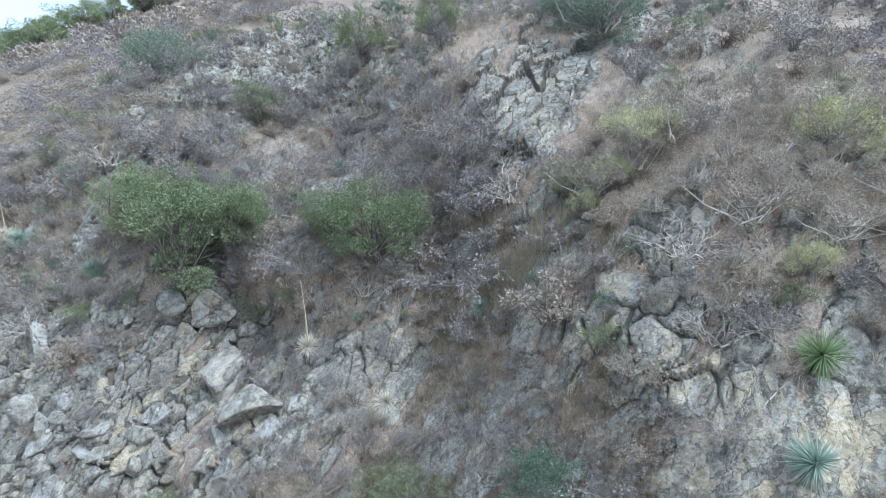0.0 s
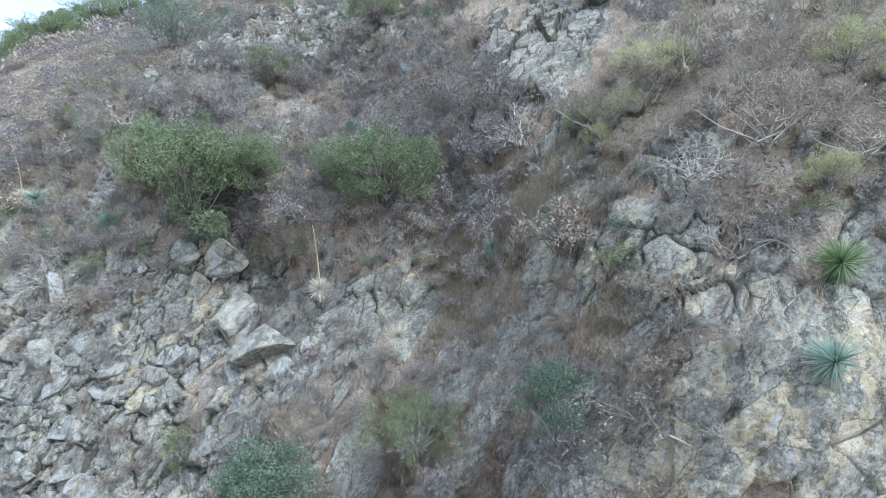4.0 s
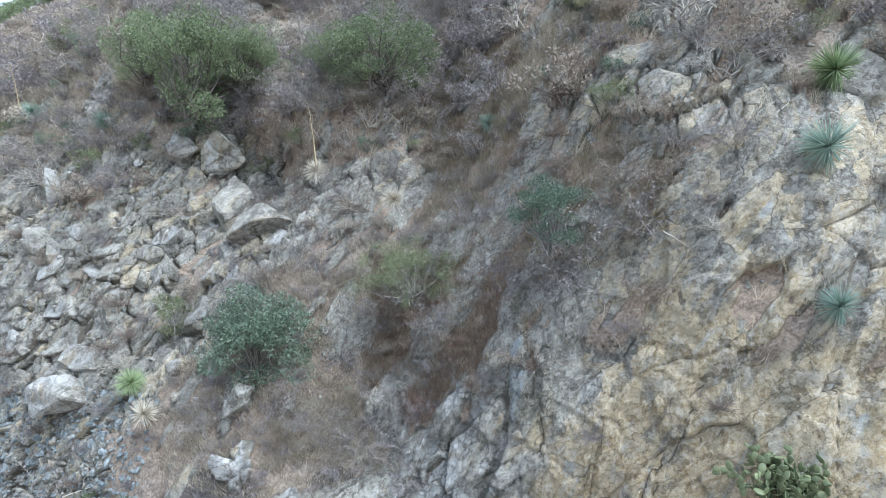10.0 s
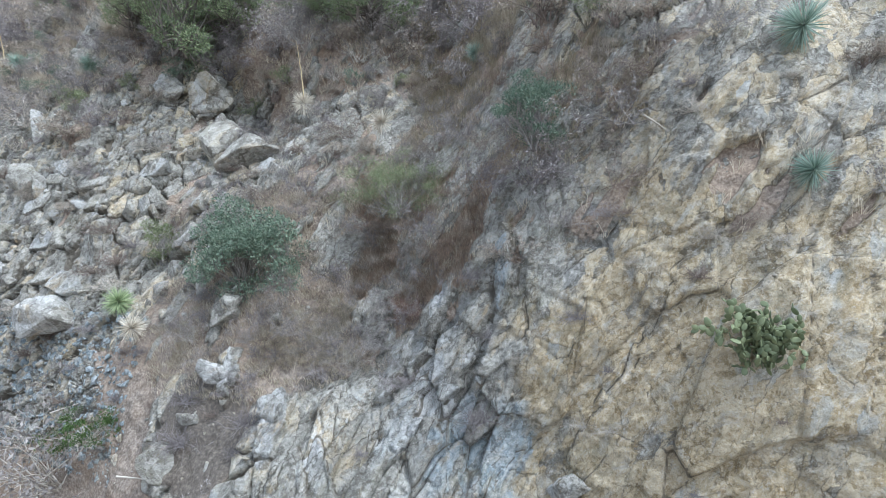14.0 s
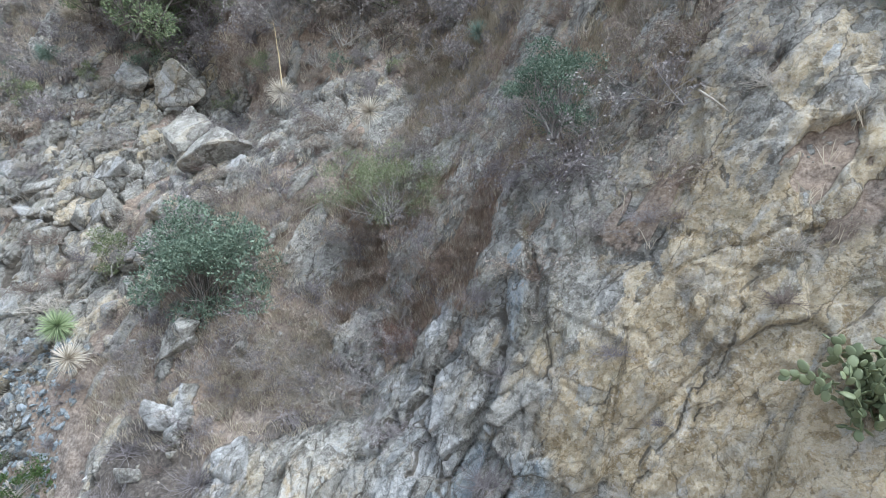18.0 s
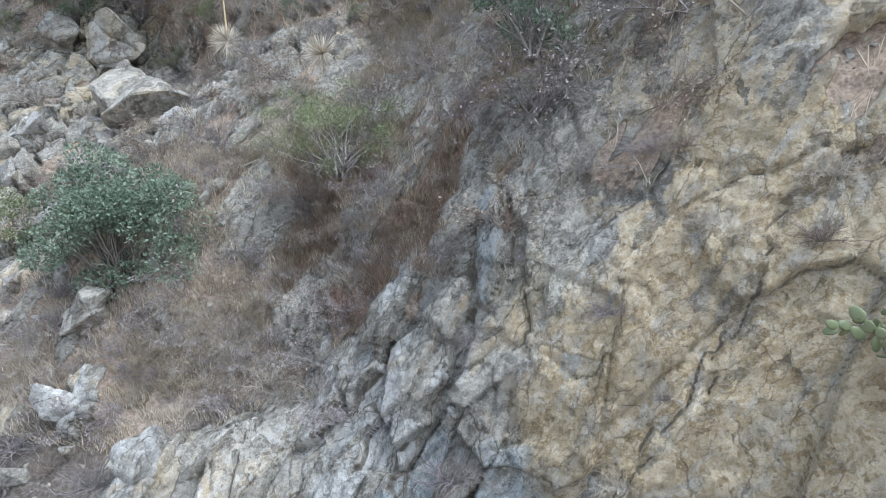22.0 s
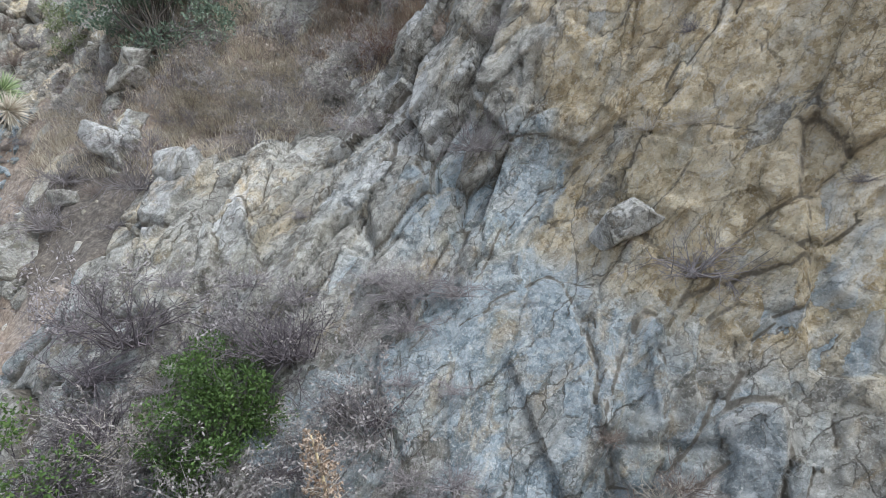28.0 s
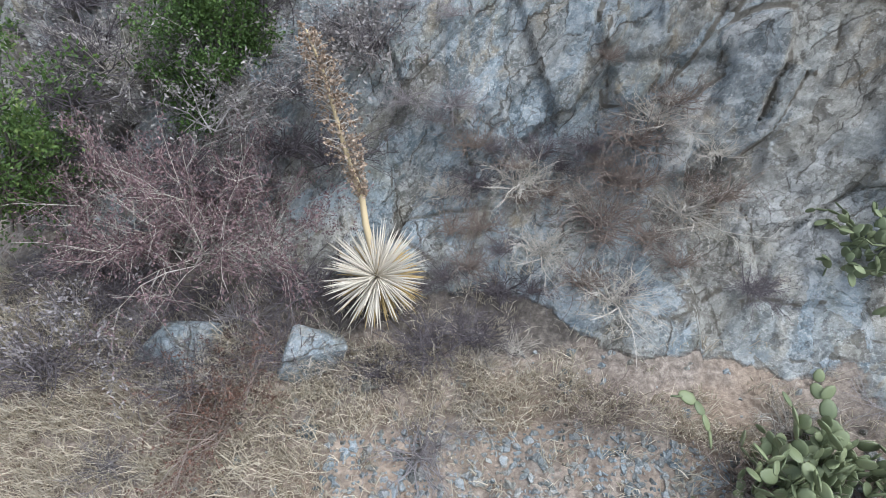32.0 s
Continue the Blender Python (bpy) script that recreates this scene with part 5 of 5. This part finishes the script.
def big_yucca():
    """The dead yucca at the cliff's foot, leaf by leaf, with its tall seed stalk."""
    rng = np.random.default_rng(91)
    heart = Vector((-0.28, 8.6, 1.57))
    ob = thing("dead_yucca", Matrix.Translation(heart), "dead straw-coloured yucca with a tall dried seed stalk, on dry grass", "yucca", "yuccas")
    kinds = []
    for k in range(6):
        v, t = blade(0.57, 0.028, (0.05, 0.14, 0.22, -0.06, 0.3, 0.1)[k], 4)
        kinds.append(mesh_of("leaf", v, t, YUCCA_DEAD, True))
    gold = [mesh_of("leaf", *blade(0.55, 0.03, c, 4), YUCCA_GOLD, True) for c in (0.15, 0.3)]
    tilt = pose(0, 0, 0, 46, -4, 0)
    for tip, spin, size in rosette_poses(rng, 290, 128):
        me = gold[int(rng.integers(0, 2))] if tip > 84 else kinds[int(rng.integers(0, 6))]
        part("leaf", me, ob, "", tilt @ pose(0, 0, 0, 0, 0, spin) @ pose(0, 0, 0, 0, tip, 0) @ Matrix.Translation((0, 0, 0.03)) @ Matrix.Scale(size, 4))
    me, path = stalk_mesh(2.3, 0.042, (-0.5, 0.36), STALK, 3)
    stalk = part("flower_stalk", me, ob, "tall tan flower stalk")
    twigs, pods = Soup(), Soup()
    for k in range(230):
        u = 0.36 + 0.64 * (k + rng.random()) / 230
        at = np.array([np.interp(u, np.linspace(0, 1, 9), path[:, j]) for j in range(3)])
        reach = 0.24 * math.sin(math.pi * min(1.0, (u - 0.32) / 0.74)) ** 0.8 * rng.uniform(0.5, 1.1) + 0.03
        a = rng.uniform(0, 2 * math.pi)
        w = np.array([math.cos(a), math.sin(a), rng.uniform(0.1, 0.9)])
        w /= np.linalg.norm(w)
        end = at + w * reach
        twigs.tube([at, (at + end) / 2 + [0, 0, 0.01], end], [0.005, 0.004, 0.002])
        m = 4
        pos = at + (end - at) * rng.uniform(0.4, 1.0, (m, 1)) + rng.normal(size=(m, 3)) * 0.012
        pods.leaves(pos, rng.normal(size=(m, 3)) + [0, 0, -0.4], 0.035, 0.028, rng, 0.5)
        pods.leaves(pos, rng.normal(size=(m, 3)) + [0, 0, -0.4], 0.035, 0.028, rng, 0.5)
    part("panicle", twigs.mesh("panicle", TWIG_PALE), stalk)
    part("seed_head", pods.mesh("seed_head", CAPSULE), stalk, "dry split seed capsules")


big_yucca()


# ---- prickly pears ----
def pad_mesh(seed):
    rng = np.random.default_rng(seed)
    v, t, nu, nv = [], [], 10, 6
    for j in range(nv + 1):
        a = math.pi * j / nv
        for i in range(nu):
            b = 2 * math.pi * i / nu
            w = math.sin(a)
            v.append((w * math.cos(b) * 0.40 * (1 + 0.15 * math.cos(a + 0.4)), w * math.sin(b) * 0.085, 0.5 - 0.5 * math.cos(a)))
    v = np.array(v) + rng.normal(size=(len(v), 3)) * 0.008
    v[:, 1] += 0.10 * v[:, 0] * v[:, 2] * rng.normal()
    for j in range(nv):
        for i in range(nu):
            a, b = j * nu + i, j * nu + (i + 1) % nu
            t += [(a, b, b + nu), (a, b + nu, a + nu)]
    return mesh_of("pad", v, t, PAD)


PADS = [pad_mesh(k) for k in (1, 2, 3)]


def prickly_pear(x, z, wide, chains, size, label, seed, out=0.1, droop=0.0):
    rng = np.random.default_rng(seed)
    p, n, _ = on_hill(x, z)
    ob = thing("prickly_pear", Matrix.Translation(p + Vector((0, -out, 0))), label, "cactus", "prickly pears")
    for _ in range(chains):
        m = pose(rng.normal() * wide * 0.22, rng.normal() * 0.12 - 0.05, -0.05 + rng.normal() * wide * 0.16, rng.uniform(-10, 50) + droop, rng.normal() * 40, rng.uniform(0, 360))
        for k in range(int(rng.integers(2, 5))):
            s = size * rng.uniform(0.75, 1.15)
            part("pad", PADS[int(rng.integers(0, 3))], ob, "", m @ Matrix.Scale(s, 4))
            m = m @ Matrix.Translation((rng.normal() * 0.15 * s, 0, s * 0.93)) @ pose(0, 0, 0, rng.normal() * 28, rng.normal() * 32, rng.normal() * 50)
            if rng.random() < 0.45:
                side = m @ pose(0, 0, 0, rng.normal() * 25, rng.choice([-48, 48]), rng.normal() * 40)
                part("pad", PADS[int(rng.integers(0, 3))], ob, "", side @ Matrix.Scale(s * 0.85, 4))
    return ob


prickly_pear(5.85, 9.0, 1.45, 110, 0.155, "prickly pear cactus hanging on the rock face", 101, 0.25)
prickly_pear(4.6, 1.85, 0.9, 44, 0.14, "prickly pear cactus at the foot of the cliff", 102, 0.15)
prickly_pear(3.4, 0.42, 1.6, 110, 0.155, "wide prickly pear thicket on the gravel", 103, 0.2)

# ---- loose boulders ----
BOULDERS = [rock_mesh(111, STONE, (1.2, 0.8, 0.9), 12, 3), rock_mesh(112, STONE_WHITE, (1.3, 0.8, 0.8), 12, 3), rock_mesh(113, STONE, (0.9, 0.8, 1.3), 12, 3), rock_mesh(114, STONE_BLUE, (0.9, 0.7, 1.2), 12, 3), rock_mesh(115, STONE_WHITE, (1.0, 0.8, 1.0), 12, 3)]
for x, z, size, k, turn, lab in (
        (2.75, 5.75, 0.75, 1, -30, "white angular knob of rock on the cliff"), (-6.2, 6.55, 0.5, 1, 10, "small white stone in the gully"), (-3.9, 6.8, 0.8, 4, 0, "pale block of rock at the gully's edge"),
        (-9.3, 17.0, 1.9, 0, -20, "grey boulder below the evergreen shrub"), (-10.6, 17.2, 1.2, 4, 30, "grey boulder below the evergreen shrub"),
        (-15.2, 13.4, 1.3, 4, 15, "pale angular boulder in the rubble"), (-6.5, 13.9, 2.3, 0, 20, "tan boulder on the rubble"), (-12.0, 8.7, 1.9, 1, -10, "pale flat boulder above the grey scree"),
        (-5.7, 7.6, 0.9, 1, 30, "white boulder in the gully"), (-6.6, 5.6, 1.1, 4, 50, "white boulder in the gully"), (-2.35, 0.95, 1.1, 3, -15, "blue-grey boulder at the edge of the grass"),
        (-0.95, 0.85, 0.85, 3, 20, "blue-grey boulder under the dead yucca"), (-0.9, 0.45, 0.26, 3, 0, "small blue-grey stone on dry grass"), (-0.35, 0.62, 0.24, 0, 0, "small grey stone on dry grass"),
        (-18.6, 21.8, 1.3, 0, 0, "grey boulder on the grassy slope"), (-4.6, 26.0, 1.3, 0, 0, "grey boulder among the brush"), (-2.5, 26.4, 1.2, 1, 60, "grey boulder among the brush")):
    p, n, _ = on_hill(x, z)
    tagged(new("boulder", BOULDERS[k]), lab, "boulder", "boulders").matrix_basis = Matrix.Translation(p + Vector((0, -0.12 * size if size < 1.15 else -0.26 * size, 0))) @ pose(0, 0, 0, turn * 0.4, turn, turn) @ Matrix.Scale(size, 4)

p, n, _ = on_hill(-8.1, 14.2)
tagged(new("boulder", rock_mesh(118, STONE, (0.55, 0.5, 1.15), 14, 3)), "tall smooth light grey boulder leaning on the rubble", "boulder", "boulders").matrix_basis = Matrix.Translation(p + Vector((0, -0.3, 0.45))) @ pose(0, 0, 0, -24, 20, 10) @ Matrix.Scale(2.9, 4)

# ---- dry grass ----
def grass(seed, count, box, keep, tall, mat, lean=-0.4):
    rng = np.random.default_rng(seed)
    s, done = Soup(), 0
    while done < count:
        x, z = rng.uniform(box[0], box[1]), rng.uniform(box[2], box[3])
        p, n, r = on_hill(x, z)
        if rng.random() > keep(x, z, r):
            continue
        m = int(rng.integers(8, 22))
        at = np.array(p) + rng.normal(size=(m, 3)) * [0.07, 0.05, 0.03]
        h = tall * rng.uniform(0.4, 1.3, m)[:, None]
        way = np.stack([rng.normal(size=m) * 0.45, rng.normal(size=m) * 0.4 + lean, np.ones(m)], 1)
        bend = at + way * h * 0.55
        tip = bend + (way + np.stack([rng.normal(size=m) * 0.5, rng.normal(size=m) * 0.4 + lean, -0.5 * np.ones(m)], 1)) * h * 0.45
        side = np.stack([np.cos(a := rng.uniform(0, 6.28, m)), np.sin(a), np.zeros(m)], 1) * 0.0055 * (0.7 + tall * 1.5)
        v = np.stack([at - side, at + side, bend + side * 0.8, bend - side * 0.8, tip], 1).reshape(-1, 3)
        k = np.arange(m)[:, None] * 5
        s.add(v, np.concatenate([k + [0, 1, 2], k + [0, 2, 3], k + [3, 2, 4]]))
        done += 1
    return s.mesh("dry_grass", mat)


tagged(new("dry_grass", grass(121, 2900, (-5, 4.5, -0.8, 1.35), lambda x, z, r: (1 - r) * (1 if z < 0.8 - 0.1 * x else 0.12) * (1 if x < -0.6 or z > 0.42 else 0.12), 0.22, STRAW)), "dry straw-coloured grass at the foot of the cliff", "grass", kind="stuff")
tagged(new("dry_grass", grass(122, 1200, (-8, 1, 7, 12.5), lambda x, z, r: (1 - r), 0.24, STRAW)), "dry straw-coloured grass in the gully", "grass", kind="stuff")
tagged(new("dry_grass", grass(123, 2600, (-24, 14, 10, 34), lambda x, z, r: (1 - r), 0.36, STRAW)), "dry straw-coloured grass on the upper slope", "grass", kind="stuff")

tagged(new("dry_grass", grass(124, 1500, (-2.4, 1.5, 9.3, 13.0), lambda x, z, r: (1 - r), 0.22, LEAF_RUSSET)), "russet brown dry grass above the ribs of rock", "grass", kind="stuff")
tagged(new("dry_grass", grass(125, 900, (-24, -14, 17, 27), lambda x, z, r: (1 - r), 0.4, STRAW)), "dry straw-coloured grass on the open slope", "grass", kind="stuff")

tagged(new("dry_grass", grass(126, 1500, (-1.0, 5.0, 12.5, 20.5), lambda x, z, r: (1 - r), 0.26, LEAF_HAY)), "hay-coloured dry grass between ribs of rock", "grass", kind="stuff")
tagged(new("dry_grass", grass(127, 420, (1.2, 4.2, 17.0, 20.6), lambda x, z, r: 1.0 if abs(z - 18.7 - 1.5 * (x - 2.5)) < 0.8 else 0.0, 0.4, STRAW)), "straw-coloured strip of dry grass on a ledge", "grass", kind="stuff")

# ---- stones of the rubble and the scree ----
STONES = [rock_mesh(130 + k, (STONE, STONE_WHITE, STONE)[k % 3], (1.15 + 0.08 * k, 0.62, 0.8), 10 + k) for k in range(8)]
rng = np.random.default_rng(7)
made = 0
while made < 290:
    low = made < 235
    x, z = (rng.uniform(-16.5, -5), rng.uniform(8.8, 17.3)) if low else (rng.uniform(-15, -7), rng.uniform(28, 34))
    p, n, r = on_hill(x, z)
    if r < 0.5:
        continue
    size = 0.32 + 0.85 * rng.random() ** 2.2
    ob = new("stone", STONES[int(rng.integers(0, 8))])
    ob.parent = hillside
    # most lie with the joints, their flat side out of the slope
    ob.matrix_basis = Matrix.Translation(p - 0.1 * size * n) @ pose(0, 0, 0, rng.normal() * 14 - 25, rng.normal() * 22 - (62 if rng.random() < 0.6 else 5), rng.normal() * 16 - 12) @ Matrix.Scale(size, 4)
    made += 1


def chip(seed):
    """The corners and faces of one angular chip of stone."""
    bm = bmesh.new()
    for v in unit(np.random.default_rng(seed), 13):
        bm.verts.new(np.sign(v) * np.abs(v) ** 0.8 * [0.62, 0.45, 0.36])
    res = bmesh.ops.convex_hull(bm, input=bm.verts)
    bmesh.ops.delete(bm, geom=list({g for g in res["geom_interior"] + res["geom_unused"] if isinstance(g, bmesh.types.BMVert)}), context="VERTS")
    bm.verts.index_update()
    out = np.array([v.co[:] for v in bm.verts]), [[v.index for v in f.verts] for f in bm.faces]
    bm.free()
    return out


CHIPS = [chip(150 + k) for k in range(10)]


def scree(seed, count, box, keep, lo, hi, mat):
    rng = np.random.default_rng(seed)
    s, done = Soup(), 0
    while done < count:
        x, z = rng.uniform(box[0], box[1]), rng.uniform(box[2], box[3])
        p, n, r = on_hill(x, z)
        if rng.random() > keep(x, z, r):
            continue
        size = lo * (hi / lo) ** (rng.random() ** 1.8)
        m = np.array(Euler(rng.uniform(0, 6.28, 3)).to_matrix())
        v, f = CHIPS[int(rng.integers(0, 10))]
        s.add((v * rng.uniform(0.8, 1.2, 3)) @ m.T * size + np.array(p - 0.12 * size * n), f)
        done += 1
    return s.mesh("scree", mat, True)


tagged(new("gravel", scree(141, 6500, (-2.0, 5.0, -0.6, 0.8), lambda x, z, r: 1.0 if x > -0.7 and z < 0.42 else 0.06, 0.03, 0.13, STONE_BLUE)), "blue-grey gravel at the foot of the slope", "gravel", kind="stuff")
tagged(new("scree", scree(142, 800, (-17, -4, 4, 18), lambda x, z, r: 0.25 + 0.75 * r, 0.06, 0.4, STONE)), "grey broken rock lying on the slope", "scree", kind="stuff")
tagged(new("scree", scree(143, 3800, (-17, -5, 26, 36), lambda x, z, r: r, 0.18, 0.9, STONE)), "grey scree on the upper slope", "scree", kind="stuff")
tagged(new("scree", scree(145, 2200, (-16, -8.5, 4.6, 8.8), lambda x, z, r: 0.8, 0.05, 0.3, STONE_BLUE)), "blue-grey fan of broken stone below the rubble", "scree", kind="stuff")
tagged(new("scree", scree(144, 1800, (-6, 12, 9, 22), lambda x, z, r: (1 - r) * (0.6 if z > 12 else 0.3), 0.05, 0.28, STONE)), "small broken stones on the soil", "scree", kind="stuff")

# ---- fallen sticks on the slope ----
for x, z, long, turn, thick in ((-3.3, 12.2, 1.1, -32, 0.03), (5.0, 13.2, 1.2, 25, 0.022), (-7.0, 5.2, 1.3, 10, 0.025), (0.4, 14.2, 0.9, 60, 0.02), (-10.2, 6.4, 1.4, -20, 0.022), (7.2, 16.2, 1.0, -40, 0.02)):
    p, n, _ = on_hill(x, z)
    me, _ = stalk_mesh(long, thick, (0.08, 0.05), TWIG_PALE, int(abs(x * 7)))
    tagged(new("fallen_stick", me), "pale dry stick lying on the slope", "stick", "fallen sticks").matrix_basis = Matrix.Translation(p + 0.05 * n) @ pose(0, 0, 0, -12, 90 + turn, 0) @ Matrix.Translation((0, 0, -long / 2))
